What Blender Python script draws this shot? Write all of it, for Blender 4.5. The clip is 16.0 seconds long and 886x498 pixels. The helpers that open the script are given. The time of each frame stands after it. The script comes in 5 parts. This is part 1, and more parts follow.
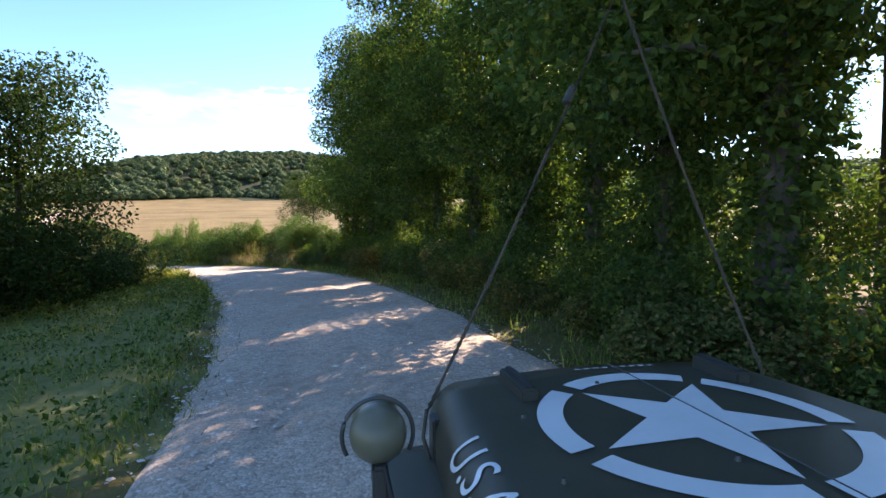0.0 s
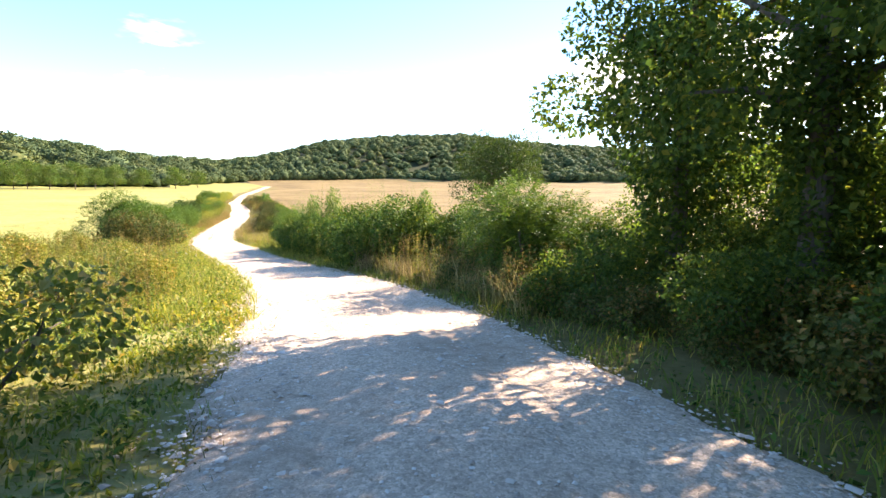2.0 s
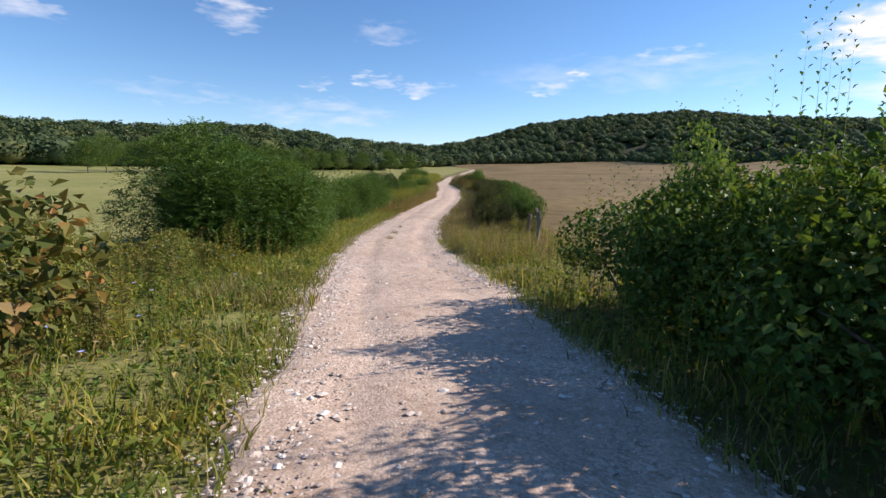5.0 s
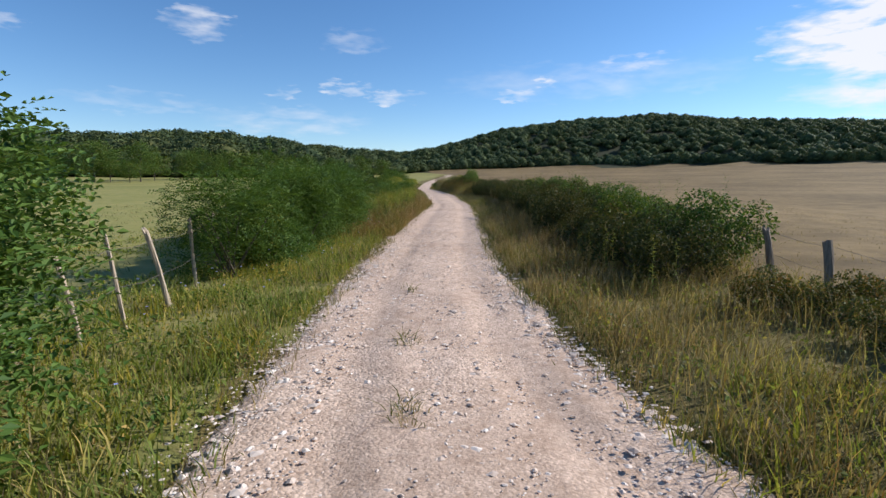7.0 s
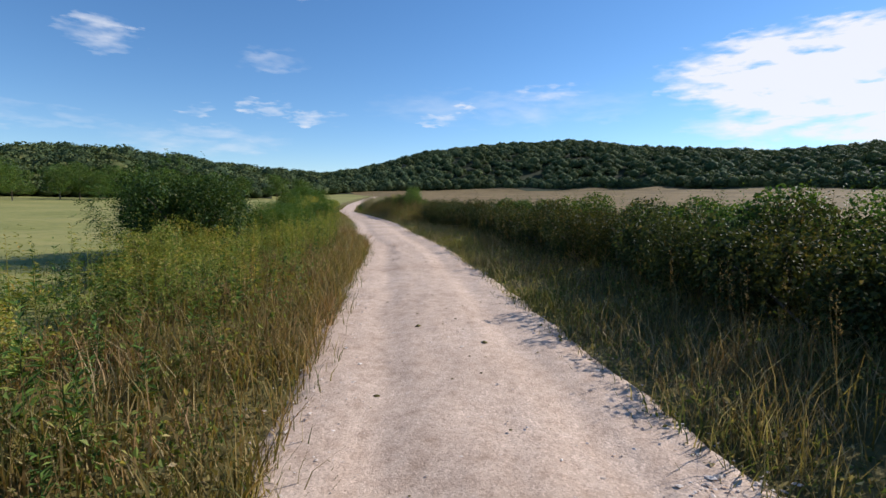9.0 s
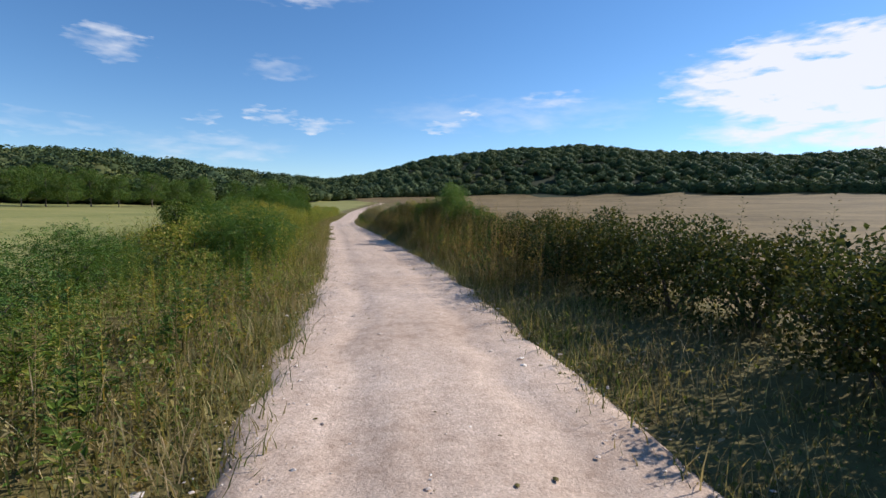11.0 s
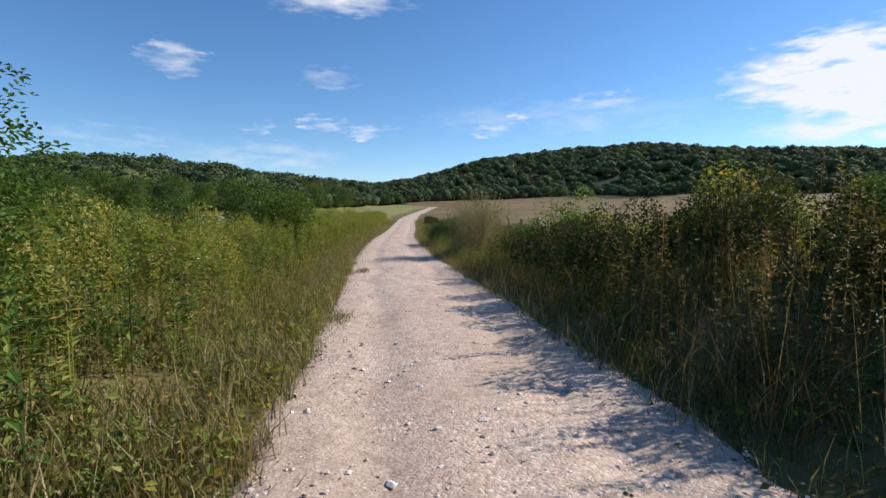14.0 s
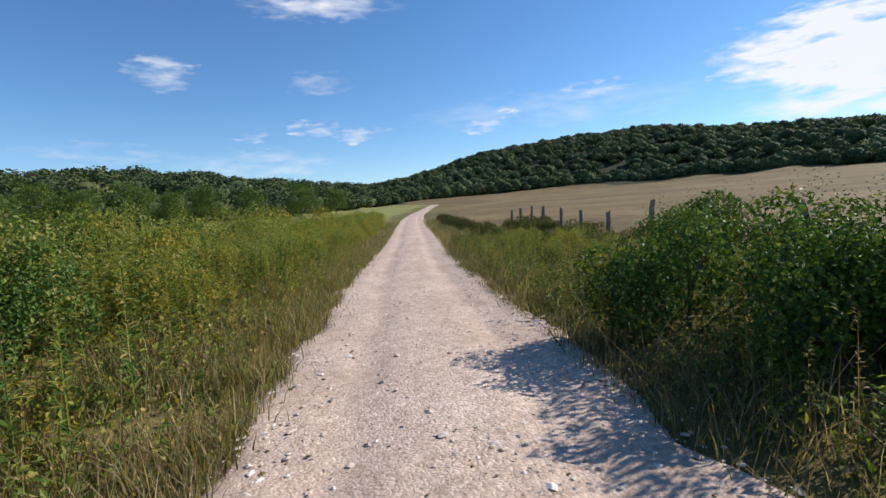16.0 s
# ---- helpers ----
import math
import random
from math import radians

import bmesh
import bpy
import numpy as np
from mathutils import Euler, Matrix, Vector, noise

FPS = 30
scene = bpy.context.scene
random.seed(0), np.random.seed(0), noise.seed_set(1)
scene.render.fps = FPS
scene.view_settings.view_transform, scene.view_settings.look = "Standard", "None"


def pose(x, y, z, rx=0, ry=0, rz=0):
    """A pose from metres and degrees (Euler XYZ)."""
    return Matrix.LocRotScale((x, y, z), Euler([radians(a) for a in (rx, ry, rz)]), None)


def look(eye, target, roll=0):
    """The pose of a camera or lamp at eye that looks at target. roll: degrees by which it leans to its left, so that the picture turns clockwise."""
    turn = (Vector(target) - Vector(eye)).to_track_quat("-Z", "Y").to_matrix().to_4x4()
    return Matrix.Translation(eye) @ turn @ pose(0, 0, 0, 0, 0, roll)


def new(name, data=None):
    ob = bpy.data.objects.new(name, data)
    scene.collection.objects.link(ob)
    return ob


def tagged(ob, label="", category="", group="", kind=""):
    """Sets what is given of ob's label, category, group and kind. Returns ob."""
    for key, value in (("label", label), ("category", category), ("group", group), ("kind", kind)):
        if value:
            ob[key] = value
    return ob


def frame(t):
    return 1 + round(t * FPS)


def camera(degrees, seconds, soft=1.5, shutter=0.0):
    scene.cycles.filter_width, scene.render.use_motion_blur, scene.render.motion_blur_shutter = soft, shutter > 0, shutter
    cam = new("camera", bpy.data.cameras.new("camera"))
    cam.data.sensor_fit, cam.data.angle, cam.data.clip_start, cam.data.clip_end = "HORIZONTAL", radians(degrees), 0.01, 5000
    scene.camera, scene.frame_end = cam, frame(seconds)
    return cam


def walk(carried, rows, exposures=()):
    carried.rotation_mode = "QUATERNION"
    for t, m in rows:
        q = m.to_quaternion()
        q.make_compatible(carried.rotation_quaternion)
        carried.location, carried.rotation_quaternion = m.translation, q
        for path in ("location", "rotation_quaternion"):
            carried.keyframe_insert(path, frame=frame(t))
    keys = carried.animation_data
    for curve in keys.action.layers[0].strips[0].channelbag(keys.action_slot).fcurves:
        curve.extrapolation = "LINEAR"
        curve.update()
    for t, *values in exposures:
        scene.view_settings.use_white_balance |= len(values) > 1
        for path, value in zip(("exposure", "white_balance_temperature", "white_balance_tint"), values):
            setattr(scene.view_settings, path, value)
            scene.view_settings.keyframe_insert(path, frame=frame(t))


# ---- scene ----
cam = camera(82.1, 16.0)

# seconds, x, y, z, pitch, lean, yaw
ROWS = [
    (0.0, 0.000, 0.000, 3.738, -4.31, -0.26, -47.23),
    (0.5, 1.933, 2.869, 3.598, -4.83, -0.54, -42.08),
    (1.0, 3.777, 6.160, 3.464, -4.99, 0.84, -37.67),
    (1.5, 5.482, 9.788, 3.331, -5.58, 0.91, -33.77),
    (2.0, 6.949, 13.581, 3.161, -6.22, 1.03, -29.43),
    (2.5, 8.090, 17.317, 2.961, -6.54, 2.00, -25.31),
    (3.0, 8.898, 20.907, 2.743, -7.12, 1.87, -20.72),
    (3.5, 9.400, 24.498, 2.504, -7.71, 1.80, -15.76),
    (4.0, 9.622, 28.255, 2.248, -7.87, 1.89, -11.48),
    (4.5, 9.697, 32.136, 1.988, -8.11, 1.66, -9.05),
    (5.0, 9.747, 35.990, 1.747, -8.24, 1.09, -7.36),
    (5.5, 9.773, 39.696, 1.545, -8.25, 0.41, -6.51),
    (6.0, 9.774, 43.179, 1.385, -8.14, -0.16, -6.59),
    (6.5, 9.755, 46.431, 1.266, -7.89, -0.42, -7.68),
    (7.0, 9.802, 49.533, 1.181, -7.45, 0.13, -10.44),
    (7.5, 10.002, 52.663, 1.123, -6.81, -0.50, -13.11),
    (8.0, 10.372, 56.068, 1.093, -5.99, -0.27, -15.42),
    (8.5, 10.946, 59.950, 1.099, -5.39, 0.01, -17.48),
    (9.0, 11.746, 64.358, 1.145, -4.93, 0.47, -19.07),
    (9.5, 12.745, 69.168, 1.222, -4.54, 1.02, -20.45),
    (10.0, 13.809, 74.223, 1.307, -4.34, 1.11, -20.66),
    (10.5, 14.807, 79.406, 1.376, -4.24, 0.87, -19.84),
    (11.0, 15.719, 84.621, 1.419, -4.20, 0.47, -18.46),
    (11.5, 16.535, 89.808, 1.451, -4.18, 0.09, -17.00),
    (12.0, 17.254, 94.949, 1.474, -4.17, -0.11, -15.96),
    (12.5, 17.893, 100.062, 1.490, -4.11, -0.25, -14.87),
    (13.0, 18.463, 105.154, 1.502, -4.08, -0.30, -13.70),
    (13.5, 18.986, 110.212, 1.510, -3.96, -0.13, -13.10),
    (14.0, 19.520, 115.278, 1.516, -3.74, -0.10, -13.10),
    (14.5, 20.090, 120.447, 1.519, -3.76, -0.83, -13.01),
    (15.0, 20.700, 125.759, 1.520, -3.94, -1.44, -13.06),
    (15.5, 21.359, 131.199, 1.518, -4.08, -2.62, -13.19),
    (16.0, 22.065, 136.755, 1.504, -3.95, -3.60, -13.18),
]


def carried_pose(x, y, z, pitch, lean, yaw):
    """Camera pose from a place, the tilt above the level, the lean to the left and the yaw to the left, in degrees."""
    return pose(x, y, z, 0, 0, yaw) @ pose(0, 0, 0, 90 + pitch, 0, 0) @ pose(0, 0, 0, 0, 0, lean)


BASE = 0.2     # stops
walk(cam, [(r[0], carried_pose(*r[1:])) for r in ROWS],
     [(s, e + BASE, k, t) for s, e, k, t in (
         (0.0, 1.65, 7350, 19), (0.5, 1.5, 7550, 18), (1.0, 2.02, 7900, 17), (1.5, 2.1, 8000, 15), (2.0, 2.15, 8000, 15), (2.5, 2.05, 7700, 17),
         (3.0, 1.4, 7150, 19), (3.5, 0.97, 6950, 21), (4.0, 0.7, 6850, 20), (6.3, 0.2, 6450, 13), (9.5, 0.15, 6350, 12), (16.0, 0.19, 6400, 12))])

# ---- world and sun ----
SUN_AZ = radians(81)    # clockwise from +y
SUN_EL = radians(31)
world = bpy.data.worlds.new("world")
scene.world = world
world.use_nodes = True
wn, wl = world.node_tree.nodes, world.node_tree.links
sky = wn.new("ShaderNodeTexSky")
sky.sky_type = "NISHITA"
sky.sun_disc = False
sky.sun_elevation, sky.sun_rotation = SUN_EL, SUN_AZ
sky.altitude, sky.air_density, sky.dust_density, sky.ozone_density = 900, 1.0, 0.1, 4.0


def wmath(op, *vals):
    n = wn.new("ShaderNodeMath")
    n.operation = op
    for i, v in enumerate(vals):
        if hasattr(v, "is_linked"):
            wl.new(v, n.inputs[i])
        else:
            n.inputs[i].default_value = v
    return n.outputs[0]


# fair-weather clouds: bearing and height in degrees, half width, half height, density
CLOUDS = [(5.2, 9.2, 3.0, 0.8, 1.0), (18.3, 9.2, 2.4, 0.7, 0.9), (21.6, 10.4, 1.2, 0.6, 0.8), (0.0, 9.9, 2.6, 0.9, 0.8), (-6.4, 9.2, 1.0, 0.8, 0.8), (0.8, 14.5, 3.4, 1.2, 0.45), (-14.3, 15.0, 3.2, 1.6, 0.8),
          (30.0, 11.8, 4.0, 0.8, 0.6), (55.0, 12.4, 14.0, 4.2, 3.4), (60.0, 8.0, 17.0, 3.0, 2.2), (2.0, 21.8, 9.0, 1.4, 0.9), (-6.0, 6.4, 9.0, 1.6, 0.55), (-31.0, 13.0, 3.5, 1.0, 0.6), (26.0, 10.5, 16.0, 2.2, 0.35),
          (78.0, 15.0, 14.0, 7.0, 0.9), (24.0, 24.0, 8.0, 1.2, 0.4), (-20.0, 7.5, 7.0, 1.0, 0.4)]
tc = wn.new("ShaderNodeTexCoord")
sep = wn.new("ShaderNodeSeparateXYZ")
wl.new(tc.outputs["Generated"], sep.inputs[0])
bearing = wmath("MULTIPLY", wmath("ARCTAN2", sep.outputs[0], sep.outputs[1]), 57.2958)
height = wmath("MULTIPLY", wmath("ARCSINE", sep.outputs[2]), 57.2958)
where = wn.new("ShaderNodeCombineXYZ")
wl.new(wmath("MULTIPLY", bearing, 0.17), where.inputs[0])
wl.new(wmath("MULTIPLY", height, 0.62), where.inputs[1])
wisp = wn.new("ShaderNodeTexNoise")
wisp.inputs["Scale"].default_value, wisp.inputs["Detail"].default_value, wisp.inputs["Roughness"].default_value = 1.15, 6, 0.52
wisp.inputs["Distortion"].default_value = 0.25
wl.new(where.outputs[0], wisp.inputs["Vector"])
warp = wn.new("ShaderNodeTexNoise")
warp.inputs["Scale"].default_value, warp.inputs["Detail"].default_value = 3.2, 5
wl.new(where.outputs[0], warp.inputs["Vector"])
warp_parts = wn.new("ShaderNodeSeparateColor")
wl.new(warp.outputs["Color"], warp_parts.inputs[0])
bearing = wmath("ADD", bearing, wmath("MULTIPLY", wmath("SUBTRACT", warp_parts.outputs[0], 0.5), 7.0))
height = wmath("ADD", height, wmath("MULTIPLY", wmath("SUBTRACT", warp_parts.outputs[1], 0.5), 3.0))
total = 0.0
for az, el, hw, hh, dens in CLOUDS:
    q = wmath("ADD", wmath("POWER", wmath("ABSOLUTE", wmath("DIVIDE", wmath("SUBTRACT", bearing, az), hw)), 2.0), wmath("POWER", wmath("ABSOLUTE", wmath("DIVIDE", wmath("SUBTRACT", height, el), hh)), 2.0))
    total = wmath("ADD", total, wmath("MULTIPLY", wmath("MAXIMUM", wmath("SUBTRACT", 1.0, q), 0.0), dens))
cover = wmath("MULTIPLY", total, wmath("ADD", wmath("MULTIPLY", wmath("SUBTRACT", wisp.outputs[0], 0.38), 2.8), wmath("MULTIPLY", total, 0.06)))
cover = wmath("MINIMUM", wmath("MAXIMUM", cover, 0.0), 0.93)
clouded = wn.new("ShaderNodeMix")
clouded.data_type = "RGBA"
wl.new(cover, clouded.inputs[0])
deep = wn.new("ShaderNodeHueSaturation")
deep.inputs["Saturation"].default_value, deep.inputs["Value"].default_value = 1.14, 1.14
wl.new(sky.outputs[0], deep.inputs["Color"])
wl.new(deep.outputs[0], clouded.inputs[6])
clouded.inputs[7].default_value = (7.2, 7.3, 7.5, 1)
wn["Background"].inputs["Strength"].default_value = 0.10
wl.new(clouded.outputs[2], wn["Background"].inputs["Color"])

sun_data = bpy.data.lights.new("sun", "SUN")
sun_data.energy, sun_data.angle, sun_data.color = 4.8, radians(0.55), (1.0, 0.95, 0.87)
sun = new("sun", sun_data)
sun.matrix_world = look((0, 0, 0), (-math.sin(SUN_AZ) * math.cos(SUN_EL), -math.cos(SUN_AZ) * math.cos(SUN_EL), -math.sin(SUN_EL)))

# ---- materials ----


def material(name):
    m = bpy.data.materials.new(name)
    m.use_nodes = True
    return m, m.node_tree.nodes, m.node_tree.links, m.node_tree.nodes["Principled BSDF"]


def ramp(nodes, stops):
    r = nodes.new("ShaderNodeValToRGB")
    e = r.color_ramp.elements
    while len(e) < len(stops):
        e.new(0.5)
    for el, (p, c) in zip(e, stops):
        el.position, el.color = p, (*c, 1)
    return r


def noise_node(nodes, links, coord, scale, detail=4.0, rough=0.6):
    n = nodes.new("ShaderNodeTexNoise")
    n.inputs["Scale"].default_value, n.inputs["Detail"].default_value, n.inputs["Roughness"].default_value = scale, detail, rough
    links.new(coord, n.inputs["Vector"])
    return n


def mixed(nodes, links, fac, a, b, kind="MIX"):
    m = nodes.new("ShaderNodeMix")
    m.data_type, m.blend_type = "RGBA", kind
    for sock, val in ((m.inputs[0], fac), (m.inputs[6], a), (m.inputs[7], b)):
        if hasattr(val, "is_linked"):
            links.new(val, sock)
        else:
            sock.default_value = val if isinstance(val, float) else (*val, 1)
    return m.outputs[2]


def bump(nodes, links, height, strength, distance, bsdf):
    b = nodes.new("ShaderNodeBump")
    b.inputs["Strength"].default_value, b.inputs["Distance"].default_value = strength, distance
    links.new(height, b.inputs["Height"])
    links.new(b.outputs[0], bsdf.inputs["Normal"])


def leaf_material(name, stops, through_light=0.35, rough=0.5, patch=(1.0, 1.0, 1.0), patch_scale=0.6, gain=1.4):
    """Leaves: colour by leaf, with patches of a second tint over metres; some light passes through."""
    m, n, l, b = material(name)
    g = n.new("ShaderNodeNewGeometry")
    r = ramp(n, [(at, tuple(gain * q for q in c)) for at, c in stops])
    l.new(g.outputs["Random Per Island"], r.inputs[0])
    tint = noise_node(n, l, g.outputs["Position"], patch_scale, 3)
    tr = ramp(n, [(0.42, (1, 1, 1)), (0.62, patch)])
    l.new(tint.outputs[0], tr.inputs[0])
    col = mixed(n, l, 1.0, r.outputs[0], tr.outputs[0], "MULTIPLY")
    l.new(col, b.inputs["Base Color"])
    b.inputs["Roughness"].default_value = rough
    b.inputs["Specular IOR Level"].default_value = 0.12
    t = n.new("ShaderNodeBsdfTranslucent")
    warm = mixed(n, l, 1.0, col, (1.25, 1.2, 0.6), "MULTIPLY")
    l.new(warm, t.inputs["Color"])
    s = n.new("ShaderNodeMixShader")
    s.inputs[0].default_value = through_light
    l.new(b.outputs[0], s.inputs[1])
    l.new(t.outputs[0], s.inputs[2])
    l.new(s.outputs[0], n["Material Output"].inputs["Surface"])
    return m


LEAF = leaf_material("hedge leaves", [(0, (0.028, 0.055, 0.014)), (0.5, (0.05, 0.10, 0.022)), (0.85, (0.085, 0.14, 0.03)), (1, (0.16, 0.18, 0.05))], 0.27, 0.55, (1.1, 0.9, 0.6))
LOCUST = leaf_material("locust leaves", [(0, (0.03, 0.065, 0.016)), (0.5, (0.055, 0.105, 0.024)), (1, (0.10, 0.16, 0.04))], 0.3, 0.5, (1.05, 0.95, 0.7))
LIGHT_LEAF = leaf_material("pale green leaves", [(0, (0.05, 0.10, 0.025)), (0.6, (0.09, 0.15, 0.035)), (1, (0.16, 0.2, 0.06))], 0.33, 0.5)
WOOD_LEAF = leaf_material("woodland leaves", [(0, (0.018, 0.035, 0.012)), (0.55, (0.035, 0.065, 0.018)), (0.9, (0.06, 0.095, 0.025)), (1, (0.12, 0.12, 0.035))], 0.5, 0.55, (1.15, 1.0, 0.75), gain=2.0)
# Shade put into the colour: darker leaves for shaded and backlit bushes and trees.
SHADED_LEAF = leaf_material("shade-darkened leaves", [(0, (0.02, 0.042, 0.014)), (0.55, (0.036, 0.072, 0.02)), (0.9, (0.06, 0.10, 0.028)), (1, (0.10, 0.12, 0.04))], 0.3, 0.5, (1.1, 0.95, 0.7), gain=1.15)
# Brighter leaf colour: sunlight is put into it for the lit left side.
SCRUB = leaf_material("sunlit scrub leaves", [(0, (0.06, 0.085, 0.02)), (0.45, (0.11, 0.14, 0.035)), (0.8, (0.17, 0.18, 0.055)), (1, (0.26, 0.2, 0.09))], 0.3, 0.55, (1.2, 0.95, 0.65))
BRAMBLE = leaf_material("bramble leaves", [(0, (0.03, 0.05, 0.016)), (0.45, (0.065, 0.09, 0.025)), (0.75, (0.10, 0.11, 0.035)), (1, (0.19, 0.13, 0.06))], 0.2, 0.6, (1.15, 0.85, 0.6))
# Darkened leaf colour stands for the shaded, track-facing side of the hedges.
HEDGE_SHADED = leaf_material("shade-darkened hedge leaves", [(0, (0.022, 0.032, 0.012)), (0.6, (0.042, 0.056, 0.019)), (0.92, (0.07, 0.078, 0.026)), (1, (0.14, 0.11, 0.05))], 0.25, 0.65, (1.15, 0.92, 0.7), gain=1.4)
WEED = leaf_material("yellow green weed leaves", [(0, (0.062, 0.09, 0.021)), (0.45, (0.108, 0.145, 0.034)), (0.8, (0.165, 0.182, 0.052)), (1, (0.26, 0.21, 0.09))], 0.42, 0.6, (1.2, 0.95, 0.65), 0.7, gain=1.7)
BROWN_WEED = leaf_material("browned weed leaves", [(0, (0.06, 0.058, 0.022)), (0.45, (0.12, 0.10, 0.04)), (0.8, (0.19, 0.145, 0.062)), (1, (0.30, 0.22, 0.12))], 0.5, 0.65, (1.0, 0.95, 0.85), 0.8, gain=1.25)
# Crown colours shifted towards blue-grey: aerial haze is put into them.
FAR_LEAF = leaf_material("hazed forest crowns", [(0, (0.024, 0.040, 0.020)), (0.5, (0.040, 0.062, 0.029)), (0.85, (0.060, 0.082, 0.036)), (1, (0.085, 0.096, 0.042))], 0.12, 0.85, (1.15, 1.0, 0.8), 0.02, gain=1.45)
GREEN_GRASS = leaf_material("green verge grass", [(0, (0.066, 0.095, 0.022)), (0.5, (0.108, 0.142, 0.034)), (0.8, (0.16, 0.178, 0.05)), (1, (0.28, 0.235, 0.10))], 0.42, 0.6, (1.25, 1.0, 0.7), 0.8, gain=1.75)
MIXED_GRASS = leaf_material("half dry grass", [(0, (0.06, 0.08, 0.024)), (0.4, (0.115, 0.122, 0.044)), (0.7, (0.205, 0.16, 0.08)), (1, (0.34, 0.26, 0.15))], 0.33, 0.55, (0.85, 0.97, 0.7), 0.5, gain=1.25)
DRY_GRASS = leaf_material("dry straw grass", [(0, (0.11, 0.09, 0.045)), (0.4, (0.21, 0.155, 0.085)), (0.75, (0.32, 0.24, 0.145)), (1, (0.45, 0.36, 0.23))], 0.32, 0.6, (0.8, 0.9, 0.65), 0.5, gain=1.15)
RUST_GRASS = leaf_material("rust brown weeds", [(0, (0.07, 0.06, 0.025)), (0.4, (0.15, 0.09, 0.04)), (0.75, (0.24, 0.14, 0.065)), (1, (0.32, 0.22, 0.12))], 0.3, 0.6, (0.8, 1.05, 0.7), 0.6)
SEED = leaf_material("seed heads", [(0, (0.16, 0.10, 0.05)), (0.5, (0.24, 0.165, 0.09)), (1, (0.36, 0.28, 0.17))], 0.35, 0.7, gain=0.9)
REED = leaf_material("pale reeds", [(0, (0.13, 0.125, 0.06)), (0.5, (0.25, 0.21, 0.12)), (1, (0.42, 0.36, 0.24))], 0.35, 0.7, gain=1.0)
CHICORY = leaf_material("blue flowers", [(0, (0.22, 0.26, 0.6)), (1, (0.4, 0.42, 0.75))], 0.3, 0.6)
PALE_FLOWER = leaf_material("white flowers", [(0, (0.7, 0.7, 0.62)), (1, (0.8, 0.8, 0.75))], 0.3, 0.6)


def ground_material(name, stops, fine, rough=0.95):
    m, n, l, b = material(name)
    c = n.new("ShaderNodeTexCoord")
    wide = noise_node(n, l, c.outputs["Object"], 0.045, 6, 0.65)
    small = noise_node(n, l, c.outputs["Object"], fine, 5, 0.7)
    r = ramp(n, stops)
    l.new(mixed(n, l, 0.45, wide.outputs[0], small.outputs[0]), r.inputs[0])
    l.new(r.outputs[0], b.inputs["Base Color"])
    b.inputs["Roughness"].default_value = rough
    b.inputs["Specular IOR Level"].default_value = 0.15
    bump(n, l, small.outputs[0], 0.6, 0.08, b)
    return m


SOIL = ground_material("verge soil and thatch", [(0.3, (0.085, 0.07, 0.026)), (0.5, (0.155, 0.125, 0.045)), (0.7, (0.25, 0.19, 0.08))], 6.0)
VERGE = ground_material("short green turf", [(0.3, (0.11, 0.12, 0.035)), (0.46, (0.19, 0.19, 0.06)), (0.58, (0.28, 0.235, 0.095)), (0.72, (0.34, 0.265, 0.14))], 5.0)
DRY_FIELD = ground_material("dry field", [(0.36, (0.085, 0.058, 0.024)), (0.46, (0.145, 0.1, 0.042)), (0.55, (0.205, 0.142, 0.062)), (0.66, (0.27, 0.19, 0.09))], 0.9)
MEADOW = ground_material("green and yellow meadow", [(0.32, (0.14, 0.155, 0.042)), (0.48, (0.23, 0.225, 0.07)), (0.62, (0.31, 0.275, 0.10)), (0.75, (0.36, 0.30, 0.13))], 1.2)
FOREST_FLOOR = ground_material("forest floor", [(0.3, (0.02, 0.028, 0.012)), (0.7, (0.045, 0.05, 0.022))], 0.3)


